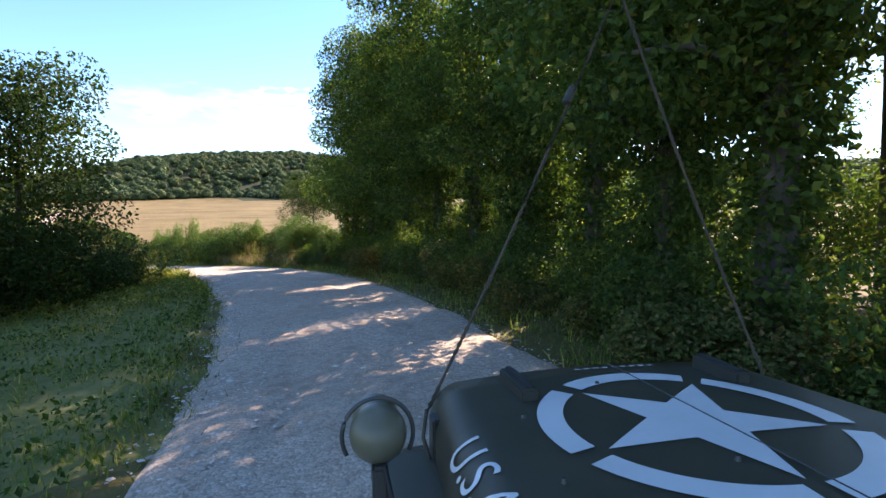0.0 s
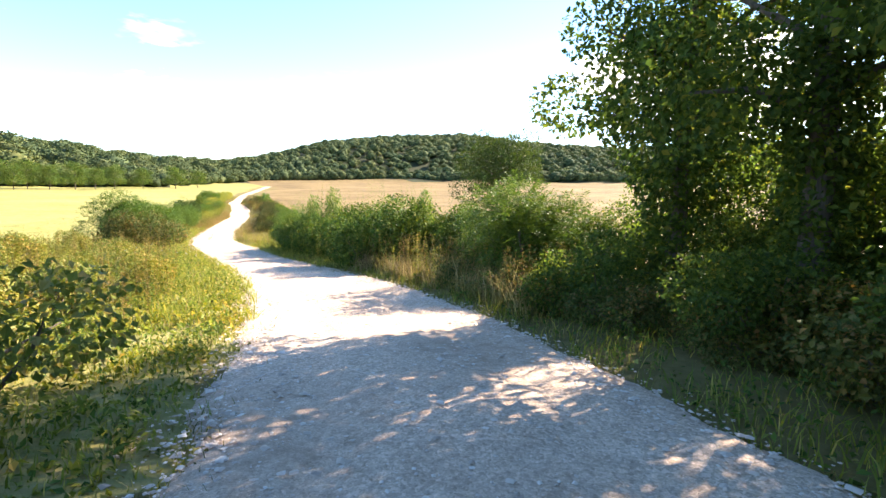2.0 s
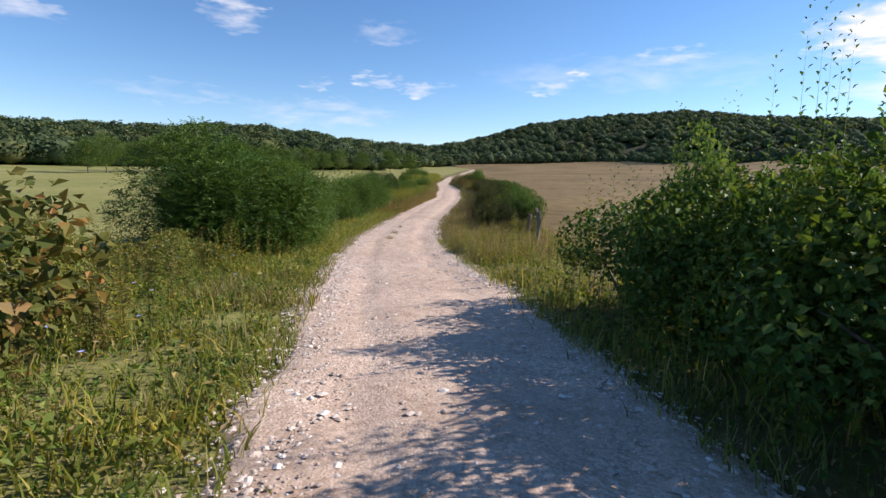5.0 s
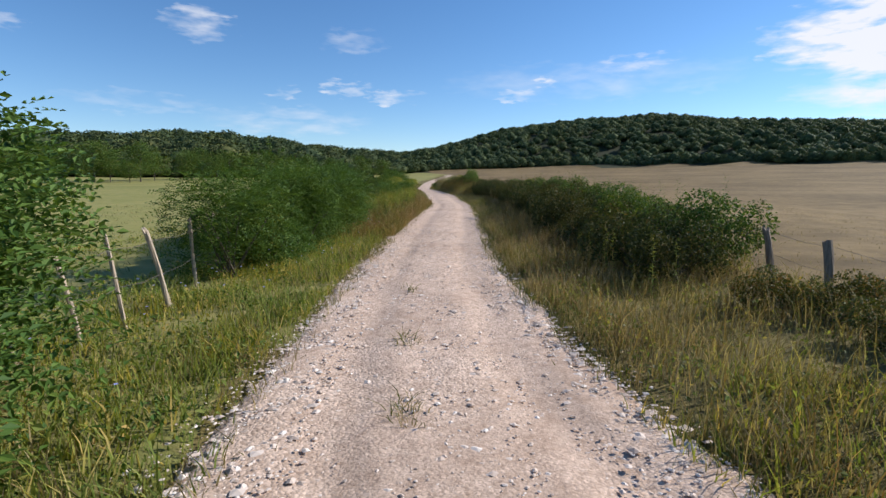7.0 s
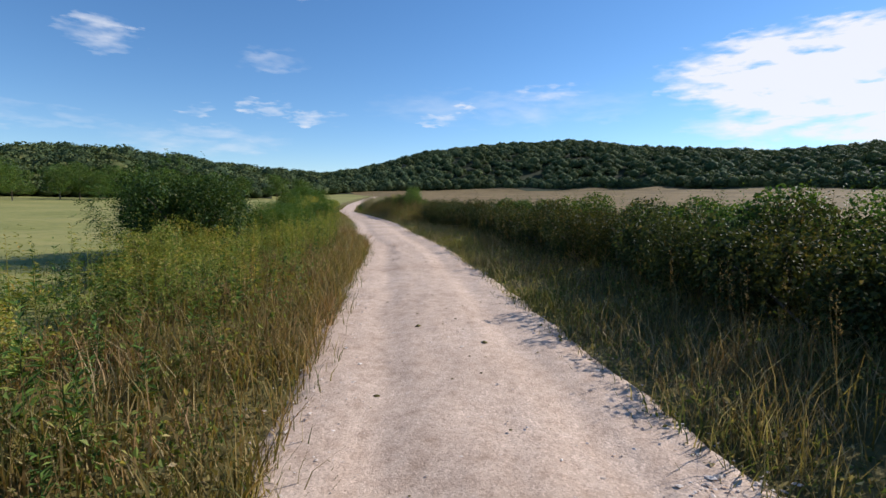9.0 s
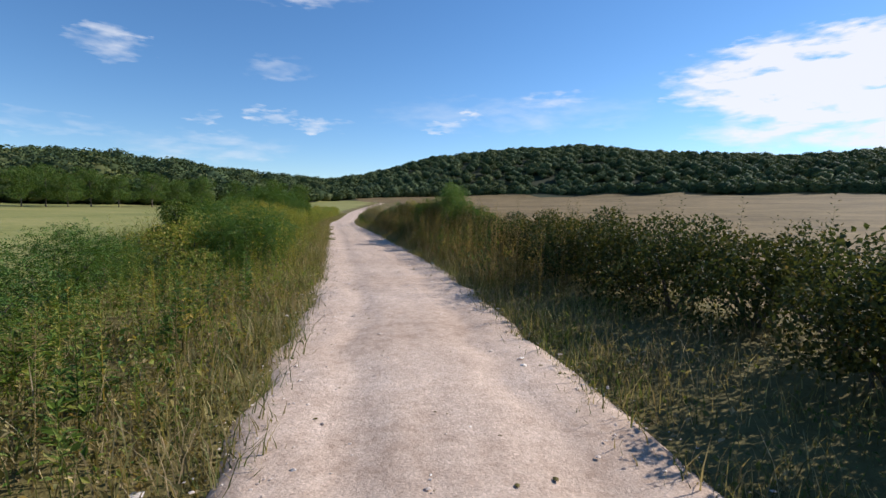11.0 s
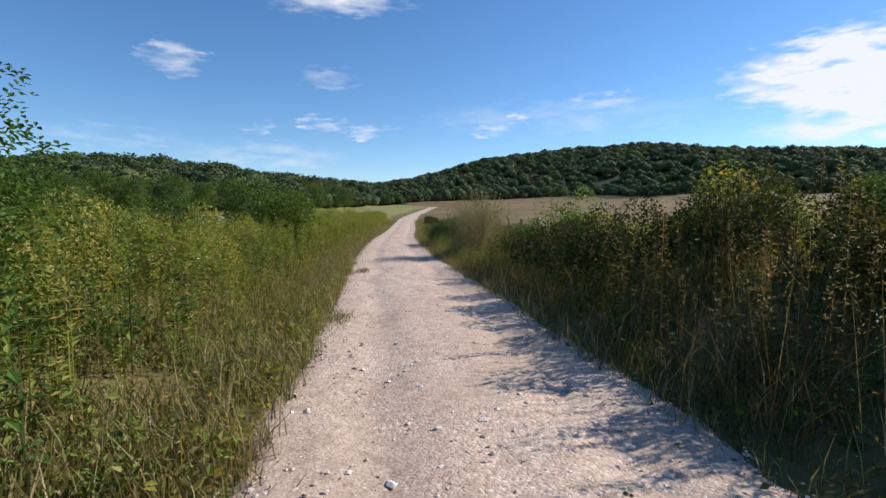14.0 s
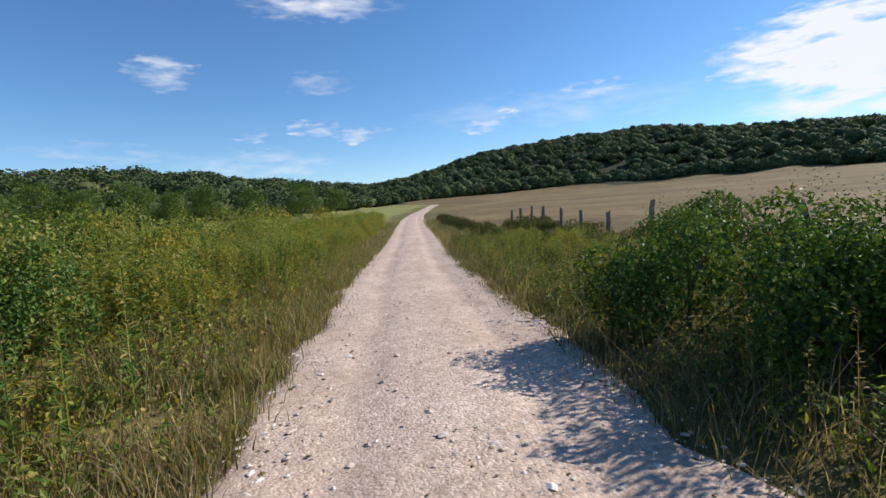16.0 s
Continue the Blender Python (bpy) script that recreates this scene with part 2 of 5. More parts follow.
def gravel_material(name, stops):
    """Dusty fines with embedded chippings; stonier up to y 60 and past y 120."""
    m, n, l, b = material(name)
    c = n.new("ShaderNodeTexCoord")
    at = c.outputs["Object"]
    wide = noise_node(n, l, at, 0.5, 5, 0.6)
    mid = noise_node(n, l, at, 7.0, 5, 0.7)
    grit = noise_node(n, l, at, 60.0, 3, 0.7)
    axis = n.new("ShaderNodeSeparateXYZ")
    l.new(at, axis.inputs[0])
    along = n.new("ShaderNodeMapRange")
    along.inputs[1].default_value, along.inputs[2].default_value = 0.0, 180.0
    l.new(axis.outputs[1], along.inputs[0])
    where_stony = ramp(n, [(0.0, (0.8, 0.8, 0.8)), (0.32, (0.95, 0.95, 0.95)), (0.38, (0.3, 0.3, 0.3)), (0.55, (0.35, 0.35, 0.35)), (0.67, (0.85, 0.85, 0.85))])
    l.new(along.outputs[0], where_stony.inputs[0])
    patchy = ramp(n, [(0.36, (0.25, 0.25, 0.25)), (0.56, (1, 1, 1))])
    l.new(wide.outputs[0], patchy.inputs[0])
    stony = mixed(n, l, 1.0, where_stony.outputs[0], patchy.outputs[0], "MULTIPLY")
    r = ramp(n, stops)
    l.new(mixed(n, l, 0.55, wide.outputs[0], mid.outputs[0]), r.inputs[0])
    shift = noise_node(n, l, at, 18.0, 2, 0.6)
    crooked = mixed(n, l, 0.045, at, shift.outputs["Color"], "ADD")
    cells = []
    for scale in (85, 38):
        v = n.new("ShaderNodeTexVoronoi")
        v.inputs["Scale"].default_value = scale
        l.new(crooked, v.inputs["Vector"])
        cells.append(v)
    tone = ramp(n, [(0.0, (0.5, 0.48, 0.47)), (0.3, (0.9, 0.9, 0.9)), (0.7, (1.06, 1.06, 1.06)), (1.0, (1.4, 1.41, 1.43))])
    l.new(cells[0].outputs["Color"], tone.inputs[0])
    chip = ramp(n, [(0.0, (0.55, 0.52, 0.5)), (0.35, (0.86, 0.85, 0.84)), (0.6, (1.1, 1.1, 1.1)), (1.0, (1.5, 1.52, 1.55))])
    l.new(cells[1].outputs["Color"], chip.inputs[0])
    fine = mixed(n, l, 0.75, r.outputs[0], tone.outputs[0], "MULTIPLY")
    rough_col = mixed(n, l, 0.8, fine, chip.outputs[0], "MULTIPLY")
    l.new(mixed(n, l, stony, fine, rough_col), b.inputs["Base Color"])
    b.inputs["Roughness"].default_value = 0.95
    b.inputs["Specular IOR Level"].default_value = 0.2
    dome = ramp(n, [(0.0, (0.95, 0.95, 0.95)), (0.35, (0.7, 0.7, 0.7)), (0.75, (0.1, 0.1, 0.1))])
    l.new(cells[1].outputs["Distance"], dome.inputs[0])
    lumps = mixed(n, l, stony, grit.outputs[0], dome.outputs[0])
    bump(n, l, mixed(n, l, 0.35, lumps, mid.outputs[0]), 0.45, 0.02, b)
    return m


ROAD = gravel_material("pale limestone track", [(0.32, (0.35, 0.24, 0.17)), (0.46, (0.50, 0.368, 0.278)), (0.58, (0.59, 0.448, 0.348)), (0.7, (0.67, 0.528, 0.428))])


def stone_material():
    m, n, l, b = material("limestone pebbles")
    g = n.new("ShaderNodeNewGeometry")
    r = ramp(n, [(0, (0.44, 0.34, 0.275)), (0.45, (0.58, 0.47, 0.39)), (0.8, (0.68, 0.58, 0.5)), (1, (0.78, 0.71, 0.64))])
    l.new(g.outputs["Random Per Island"], r.inputs[0])
    l.new(r.outputs[0], b.inputs["Base Color"])
    b.inputs["Roughness"].default_value = 0.9
    return m


STONE = stone_material()


def wood_material(name, stops, scale=(30, 30, 3)):
    m, n, l, b = material(name)
    c = n.new("ShaderNodeTexCoord")
    mp = n.new("ShaderNodeMapping")
    mp.inputs["Scale"].default_value = scale
    l.new(c.outputs["Object"], mp.inputs[0])
    g = noise_node(n, l, mp.outputs[0], 1.0, 6, 0.7)
    r = ramp(n, stops)
    l.new(g.outputs[0], r.inputs[0])
    l.new(r.outputs[0], b.inputs["Base Color"])
    b.inputs["Roughness"].default_value = 0.9
    bump(n, l, g.outputs[0], 0.7, 0.01, b)
    return m


BARK = wood_material("grey brown bark", [(0.3, (0.05, 0.04, 0.03)), (0.7, (0.16, 0.13, 0.10))], (14, 14, 2))
POST_WOOD = wood_material("weathered post wood", [(0.3, (0.10, 0.078, 0.055)), (0.7, (0.30, 0.235, 0.17))])
PALE_WOOD = wood_material("bleached stake wood", [(0.3, (0.26, 0.20, 0.14)), (0.7, (0.48, 0.40, 0.30))])
WIRE, _n, _l, _b = material("rusty fence wire")
_b.inputs["Base Color"].default_value, _b.inputs["Metallic"].default_value, _b.inputs["Roughness"].default_value = (0.18, 0.15, 0.13, 1), 0.7, 0.6

# ---- mesh tools ----
RNG = np.random.default_rng(7)


def mesh_of(name, v, f, *mats, smooth=False, slots=None):
    """A mesh from arrays: vertices (n, 3) and faces (m, k)."""
    v, f = np.asarray(v, np.float32), np.asarray(f, np.int32)
    me = bpy.data.meshes.new(name)
    me.vertices.add(len(v))
    me.vertices.foreach_set("co", v.ravel())
    me.loops.add(f.size)
    me.loops.foreach_set("vertex_index", f.ravel())
    me.polygons.add(len(f))
    me.polygons.foreach_set("loop_start", np.arange(0, f.size, f.shape[1], dtype=np.int32))
    if slots is not None:
        me.polygons.foreach_set("material_index", np.asarray(slots, np.int32))
    me.polygons.foreach_set("use_smooth", np.full(len(f), smooth))
    me.update(calc_edges=True)
    for m in mats:
        me.materials.append(m)
    return me


def joined(pieces):
    """One vertex and face array out of several with faces of the same number of corners."""
    at, vs, fs = 0, [], []
    for v, f in pieces:
        vs.append(v)
        fs.append(np.asarray(f) + at)
        at += len(v)
    return np.concatenate(vs), np.concatenate(fs)


def scattered(v, f, place, turn, size):
    """Copies of one piece: at places (n, 3), turned about z by (n,), scaled by (n,) or (n, 3)."""
    n, size = len(place), np.asarray(size, float)
    size = np.repeat(size[:, None], 3, 1) if size.ndim == 1 else size
    p = v[None] * size[:, None]
    c, s = np.cos(turn)[:, None], np.sin(turn)[:, None]
    out = np.stack([p[..., 0] * c - p[..., 1] * s, p[..., 0] * s + p[..., 1] * c, p[..., 2]], -1) + place[:, None]
    return out.reshape(-1, 3), (f[None] + (np.arange(n) * len(v))[:, None, None]).reshape(-1, f.shape[1])


def unit(a):
    return a / np.maximum(np.linalg.norm(a, axis=-1, keepdims=True), 1e-9)


def leaves(centre, along, normal, length, width):
    """Folded diamond leaves, two triangles each."""
    n = len(centre)
    u, nn = unit(along), unit(normal)
    s = unit(np.cross(nn, u))
    L, W = np.broadcast_to(length, n)[:, None], np.broadcast_to(width, n)[:, None]
    lift = np.cross(u, s) * W * 0.25
    v = np.stack([centre - u * L / 2, centre + s * W / 2 + lift, centre + u * L / 2, centre - s * W / 2 + lift], 1).reshape(-1, 3)
    k = np.arange(n)[:, None] * 4
    return v, np.stack([k + [0, 1, 2], k + [0, 2, 3]], 1).reshape(-1, 3)


def tube(points, radii, sides=6):
    """A tapered tube through points, as quads."""
    pts, rad = np.asarray(points, float), np.asarray(radii, float)
    d = unit(np.gradient(pts, axis=0))
    ref = np.where(np.abs(d[:, 2:3]) < 0.9, [[0, 0, 1.0]], [[1.0, 0, 0]])
    a = unit(np.cross(d, ref))
    b = np.cross(d, a)
    w = np.linspace(0, 2 * np.pi, sides, endpoint=False)
    v = (pts[:, None] + rad[:, None, None] * (np.cos(w)[None, :, None] * a[:, None] + np.sin(w)[None, :, None] * b[:, None])).reshape(-1, 3)
    f = []
    for i in range(len(pts) - 1):
        for j in range(sides):
            k = (j + 1) % sides
            f.append((i * sides + j, i * sides + k, (i + 1) * sides + k, (i + 1) * sides + j))
    return v, np.array(f)


def link(name, me, parent=None, label=""):
    ob = new(name, me)
    ob.parent = parent
    return tagged(ob, label) if label else ob


# ---- the lie of the land ----
# left and right edge of the track at y
TRACK = np.array([
    (-60, -62, -56), (-25, -26, -20.5), (-12, -13, -7.5), (-5, -6.2, -1.2), (0, -1.6, 3.2), (4, 1.24, 5.63), (8, 3.35, 7.78), (12, 5.15, 9.42),
    (16, 6.58, 10.58), (20, 7.71, 11.42), (24, 8.45, 11.89), (28, 8.84, 12.02), (32, 8.95, 11.97), (36, 8.9, 11.91), (40, 8.78, 11.93),
    (44, 8.66, 12.04), (48, 8.67, 11.81), (52, 8.89, 11.83), (59, 9.96, 12.69), (64, 10.92, 13.77), (69, 12.04, 14.9), (74, 13.21, 15.98),
    (79, 14.39, 16.97), (86, 15.11, 17.97), (91, 15.87, 18.82), (96, 16.63, 19.7), (100, 17.05, 20.17), (107, 17.81, 20.97), (114, 18.54, 21.75),
    (121, 19.27, 22.45), (128, 19.96, 23.1), (135, 20.64, 23.76), (142, 21.55, 24.66), (149, 22.56, 25.65), (165.1, 25.4, 28.5), (191, 29.8, 33),
    (222, 35.8, 39), (277.4, 49.2, 52.7), (348, 67.2, 71.2)])



def smooth_at(y, column):
    """A smooth curve through a column of TRACK."""
    y = np.asarray(y, float)
    ty, tx = TRACK[:, 0], TRACK[:, column]
    slope = np.gradient(tx, ty)
    i = np.clip(np.searchsorted(ty, y) - 1, 0, len(ty) - 2)
    h = ty[i + 1] - ty[i]
    s = np.clip((y - ty[i]) / h, 0, 1)
    return (2 * s**3 - 3 * s**2 + 1) * tx[i] + (s**3 - 2 * s**2 + s) * h * slope[i] + (3 * s**2 - 2 * s**3) * tx[i + 1] + (s**3 - s**2) * h * slope[i + 1]


def left_edge(y):
    return smooth_at(y, 1)


def right_edge(y):
    return smooth_at(y, 2)


MID = (14, 70)
AZ = np.array([-180, -90, -60, -28, -17, -10, -5, 0, 6, 11, 17, 24, 33, 40, 46, 52, 60, 80, 120, 180])
RIDGE = np.array([2.0, 4.0, 4.6, 4.4, 5.3, 5.1, 4.7, 4.2, 3.3, 4.4, 6.1, 7.0, 7.2, 6.4, 6.1, 5.7, 5.9, 5.5, 3.5, 2.0])     # skyline, degrees
RIDGE_R = np.array([700, 520, 480, 470, 480, 500, 520, 560, 800, 880, 900, 900, 900, 880, 860, 850, 840, 800, 700, 700])
EDGE_R = np.array([300, 240, 230, 225, 235, 250, 260, 280, 380, 420, 440, 450, 450, 440, 430, 420, 410, 400, 350, 300])
EDGE_Z = np.array([1, 1.5, 2, 3, 3, 3, 3.5, 4, 8, 11, 13, 14, 14.5, 15, 15, 14, 13, 10, 4, 1])


PROFILE = np.array([(-40, 2.19), (-8, 2.19), (0, 2.1), (8, 1.88), (16, 1.51), (22, 1.15), (28, 0.75), (34, 0.35), (40, 0.01), (46, -0.24), (52, -0.39), (58, -0.43), (66, -0.35), (76, -0.19), (88, -0.08), (100, -0.03), (125, 0.0), (150, 0.0)])     # height of the track: it runs down a slope, then lies level


def fall(y):
    """Height of the track at y, rounded off between the points of PROFILE."""
    y = np.asarray(y, float)
    return sum(np.interp(y + o, PROFILE[:, 0], PROFILE[:, 1]) for o in (-3, -1.5, 0, 1.5, 3)) / 5


def lie(x, y):
    """Broad height of the land: the slope at the start, the fields, the hills."""
    x, y = np.asarray(x, float), np.asarray(y, float)
    dx, dy = x - MID[0], y - MID[1]
    r, az = np.hypot(dx, dy), np.degrees(np.arctan2(dx, dy))
    top, rr, er, ez = (np.interp(az, AZ, c) for c in (RIDGE, RIDGE_R, EDGE_R, EDGE_Z))
    peak = rr * np.tan(np.radians(top)) - 13
    s = np.clip((r - er) / (rr - er), 0, 1)
    field = ez * np.clip((r - 85) / np.maximum(er - 85, 1), 0, 1) ** 1.3
    z = np.where(r < er, field, ez + (peak - ez) * (1 - (1 - s) ** 1.7))
    z = z - np.clip(r - rr, 0, 3000) * 0.03 + 2.5 * np.sin(dx / 83 + 1) * np.sin(dy / 97) * np.clip((r - er) / 100, 0, 1)
    aside = np.maximum(np.maximum(left_edge(y) - x, x - right_edge(y)) - 15, 0)
    return z + fall(y) * np.exp(-((aside / 70) ** 2))


def land(x, y):
    """Height of the ground."""
    x, y = np.asarray(x, float), np.asarray(y, float)
    off = np.maximum(left_edge(y) - x, x - right_edge(y))
    rough = 0.05 * np.sin(x * 1.7 + 0.6 * y) * np.sin(y * 1.3 - 0.4 * x) + 0.04 * np.sin(x * 0.63 - y * 0.51)
    near = np.clip(off / 1.2, 0, 1)
    bank = 0.12 * np.clip((x - right_edge(y) - 0.4) / 1.5, 0, 1) * np.clip((y - 49) / 20, 0, 1)
    dl, dr = left_edge(y) - x, x - right_edge(y)
    sunk_l = np.clip((y - 99) / 8, 0, 1) * np.clip((130 - y) / 8, 0.5, 1) * np.clip((175 - y) / 15, 0, 1)
    sunk_r = np.clip((y - 99) / 8, 0, 1) * np.clip((124.3 - y) / 3, 0, 1)
    bank = bank + 0.75 * sunk_l * np.clip((dl - 0.6) / 2.6, 0, 1) * np.clip((10 - dl) / 4, 0, 1) + 0.85 * sunk_r * np.clip((dr - 0.6) / 2.0, 0, 1) * np.clip((8 - dr) / 4, 0, 1)
    return lie(x, y) + np.where(off < 0.25, -0.06, rough * near + bank)


def graded(lo, hi, step, end):
    inner = np.arange(lo, hi + step, step)
    out, s, p = [], step, hi
    while p < end:
        s *= 1.17
        p += s
        out.append(p)
    q = [lo - (o - hi) for o in out]
    return np.concatenate([q[::-1], inner, out])


gx, gy = graded(-12, 48, 0.8, 4200), graded(-16, 172, 0.8, 4200)
GX, GY = np.meshgrid(gx, gy)
gv = np.stack([GX, GY, land(GX, GY)], -1).reshape(-1, 3)
nx, ny = len(gx), len(gy)
gi = (np.arange(ny - 1)[:, None] * nx + np.arange(nx - 1)[None]).ravel()
gf = np.stack([gi, gi + 1, gi + nx + 1, gi + nx], 1)
mid = gv[gf].mean(1)
m_r, m_az = np.hypot(mid[:, 0] - MID[0], mid[:, 1] - MID[1]), np.degrees(np.arctan2(mid[:, 0] - MID[0], mid[:, 1] - MID[1]))
slot = np.where(mid[:, 0] > right_edge(mid[:, 1]), 1, 2)
verge = np.maximum(left_edge(mid[:, 1]) - mid[:, 0], mid[:, 0] - right_edge(mid[:, 1])) < np.where(mid[:, 0] > right_edge(mid[:, 1]), 4.0, 3.0)
slot[verge & (mid[:, 1] < 330)] = 0
slot[verge & (mid[:, 0] < left_edge(mid[:, 1])) & (mid[:, 1] < 67) & (mid[:, 1] > 4)] = 4
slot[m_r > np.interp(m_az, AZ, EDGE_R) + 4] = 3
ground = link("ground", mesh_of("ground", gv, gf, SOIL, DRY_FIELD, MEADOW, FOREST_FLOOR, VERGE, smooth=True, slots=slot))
tagged(ground, "dry grass fields and verges rising to wooded hills", "ground", kind="structure")

# the track: a worn, slightly crowned sheet with two wheel ruts and a ragged rim
ry = np.concatenate([np.arange(-60, 172, 0.25), np.arange(172, 345, 1.5)])
across = np.linspace(0, 1, 25)
ragged = 0.22 * np.interp(np.arange(len(ry)), np.arange(0, len(ry), 3), RNG.normal(0, 1, len(ry) // 3 + 1)[: len(np.arange(0, len(ry), 3))])
ragged2 = 0.18 * np.interp(np.arange(len(ry)), np.arange(0, len(ry), 3), RNG.normal(0, 1, len(ry) // 3 + 1)[: len(np.arange(0, len(ry), 3))])
le, re = left_edge(ry) - 0.06 + 0.4 * ragged, right_edge(ry) + 0.06 + 0.4 * ragged2
RX = le[:, None] + (re - le)[:, None] * across[None]
RY = np.repeat(ry[:, None], 25, 1)
crown = 0.035 * np.sin(np.pi * across)
rut = -0.035 * (np.exp(-((across - 0.27) / 0.07) ** 2) + np.exp(-((across - 0.74) / 0.07) ** 2))
RZ = lie(RX, RY) + crown + rut + np.where((across == 0) | (across == 1), -0.06, 0.0)[None] + 0.008 * RNG.normal(0, 1, RX.shape)
ri = (np.arange(len(ry) - 1)[:, None] * 25 + np.arange(24)[None]).ravel()
road = link("road", mesh_of("road", np.stack([RX, RY, RZ], -1).reshape(-1, 3), np.stack([ri, ri + 1, ri + 26, ri + 25], 1), ROAD, smooth=True))
tagged(road, "pale pinkish limestone gravel farm track with worn wheel ruts", "track", kind="structure")


def road_z(x, y):
    s = np.clip((x - left_edge(y)) / (right_edge(y) - left_edge(y)), 0, 1)
    return 0.035 * np.sin(np.pi * s) - 0.035 * (np.exp(-((s - 0.27) / 0.07) ** 2) + np.exp(-((s - 0.74) / 0.07) ** 2)) + lie(x, y)


# loose stones: more of them at the rims and between the ruts
def pebble():
    v = np.array([(1, 0, 0), (-1, 0, 0), (0, 1, 0), (0, -1, 0), (0, 0, 1), (0, 0, -0.6), (0.6, 0.6, 0.5), (-0.6, -0.5, 0.5)], float)
    f = np.array([(0, 6, 4), (6, 2, 4), (2, 1, 4), (1, 7, 4), (7, 3, 4), (3, 0, 4), (0, 2, 6), (1, 3, 7)])
    return v, f


def stones(n, y0, y1, big, rim):
    y = RNG.uniform(y0, y1, n)
    s = RNG.uniform(0, 1, n)
    at_rim = RNG.uniform(0, 1, n) < rim
    s = np.where(at_rim, np.where(RNG.uniform(0, 1, n) < 0.6, RNG.normal(0.06, 0.07, n), RNG.normal(0.95, 0.05, n)), s)
    x = left_edge(y) + s * (right_edge(y) - left_edge(y))
    size = big * RNG.lognormal(0, 0.5, n)
    size = np.minimum(size, 0.045)
    pv, pf = pebble()
    z = np.where((s > 0) & (s < 1), road_z(x, y), lie(x, y))
    return scattered(pv, pf, np.stack([x, y, z + size * 0.05], -1), RNG.uniform(0, 6.28, n), np.stack([size * RNG.uniform(0.7, 1.3, n), size * RNG.uniform(0.7, 1.3, n), size * RNG.uniform(0.22, 0.45, n)], 1))


sv, sf = joined([stones(25320, 2, 49.2, 0.011, 0.5), stones(23200, 45.3, 66.4, 0.01, 0.45), stones(5200, 42.6, 62.5, 0.016, 0.9), stones(10200, 11.7, 47.3, 0.015, 0.8), stones(4820, 62.6, 94.4, 0.008, 0.7), stones(14920, 91.4, 154.8, 0.01, 0.5), stones(2330, 114.6, 146.3, 0.018, 0.2)])
gravel = link("gravel", mesh_of("gravel", sv, sf, STONE))
tagged(gravel, "loose pale limestone chippings scattered along the track", "gravel", kind="stuff")

# ---- grass and weeds ----


def blades(x, y, h, w, lean):
    """Grass blades: three triangles each, bent over."""
    n = len(x)
    a, b = RNG.uniform(0, 6.28, n), RNG.uniform(0, 6.28, n)
    side = np.stack([np.cos(a), np.sin(a), 0 * a], -1) * (w / 2)[:, None]
    over = np.stack([np.cos(b), np.sin(b), 0 * b], -1) * (lean * h * RNG.uniform(0.2, 1.6, n))[:, None]
    base = np.stack([x, y, land(x, y) - 0.02], -1)
    up = np.zeros((n, 3))
    up[:, 2] = h
    m = base + up * 0.55 + over * 0.3
    v = np.stack([base - side, base + side, m - side * 0.75, m + side * 0.75, base + up + over], 1).reshape(-1, 3)
    k = np.arange(n)[:, None] * 5
    return v, np.stack([k + [0, 1, 3], k + [0, 3, 2], k + [2, 3, 4]], 1).reshape(-1, 3)


def strip(side, y0, y1, d0, d1, n, clump=0.0):
    """Places beside the track: side -1 left, 1 right; d from its edge."""
    y = RNG.uniform(y0, y1, n)
    d = d0 + (d1 - d0) * RNG.uniform(0, 1, n) ** 1.25
    if clump:
        keep = np.sin(y * 2.1 + 1.3 * d) * np.sin(y * 0.83 - 2 * d + 2) + 0.35 * np.sin(5.1 * y + 3 * d) > RNG.uniform(-1.6, 0.6, n) * clump
        y, d = y[keep], d[keep]
    x = (left_edge(y) - d) if side < 0 else (right_edge(y) + d)
    return x, y


def grass(name, label, mat, rows):
    out = []
    for side, y0, y1, d0, d1, n, h0, h1, w in rows:
        x, y = strip(side, y0, y1, d0, d1, n, 0.7)
        h = RNG.uniform(h0, h1, len(x)) * RNG.uniform(0.25, 0.8, len(x))
        out.append(blades(x, y, h, np.full(len(x), w) * RNG.uniform(0.6, 1.4, len(x)), 0.5))
    return tagged(link(name, mesh_of(name, *joined(out), mat)), label, "grass", kind="stuff")


grass("verge_grass", "short green grass on the shaded verge", GREEN_GRASS, [
    (-1, -6, 26.2, -0.15, 3.835, 45110, 0.066, 0.241, 0.012), (-1, 21.7, 45.3, -0.15, 4.757, 26610, 0.149, 0.505, 0.016), (-1, 45.3, 53.4, -0.15, 3.602, 8390, 0.113, 0.383, 0.012), (-1, 45.3, 65.4, 0.107, 2.985, 28100, 0.149, 0.48, 0.012),
    (1, -4, 35.2, 0, 2.898, 17060, 0.139, 0.464, 0.014), (1, 30.7, 45.3, -0.2, 2.506, 7310, 0.188, 0.626, 0.017), (1, 45.3, 53.4, -0.2, 1.801, 3670, 0.135, 0.45, 0.012), (-1, 89.3, 154.8, 0.2, 4, 13090, 0.15, 0.55, 0.012)])
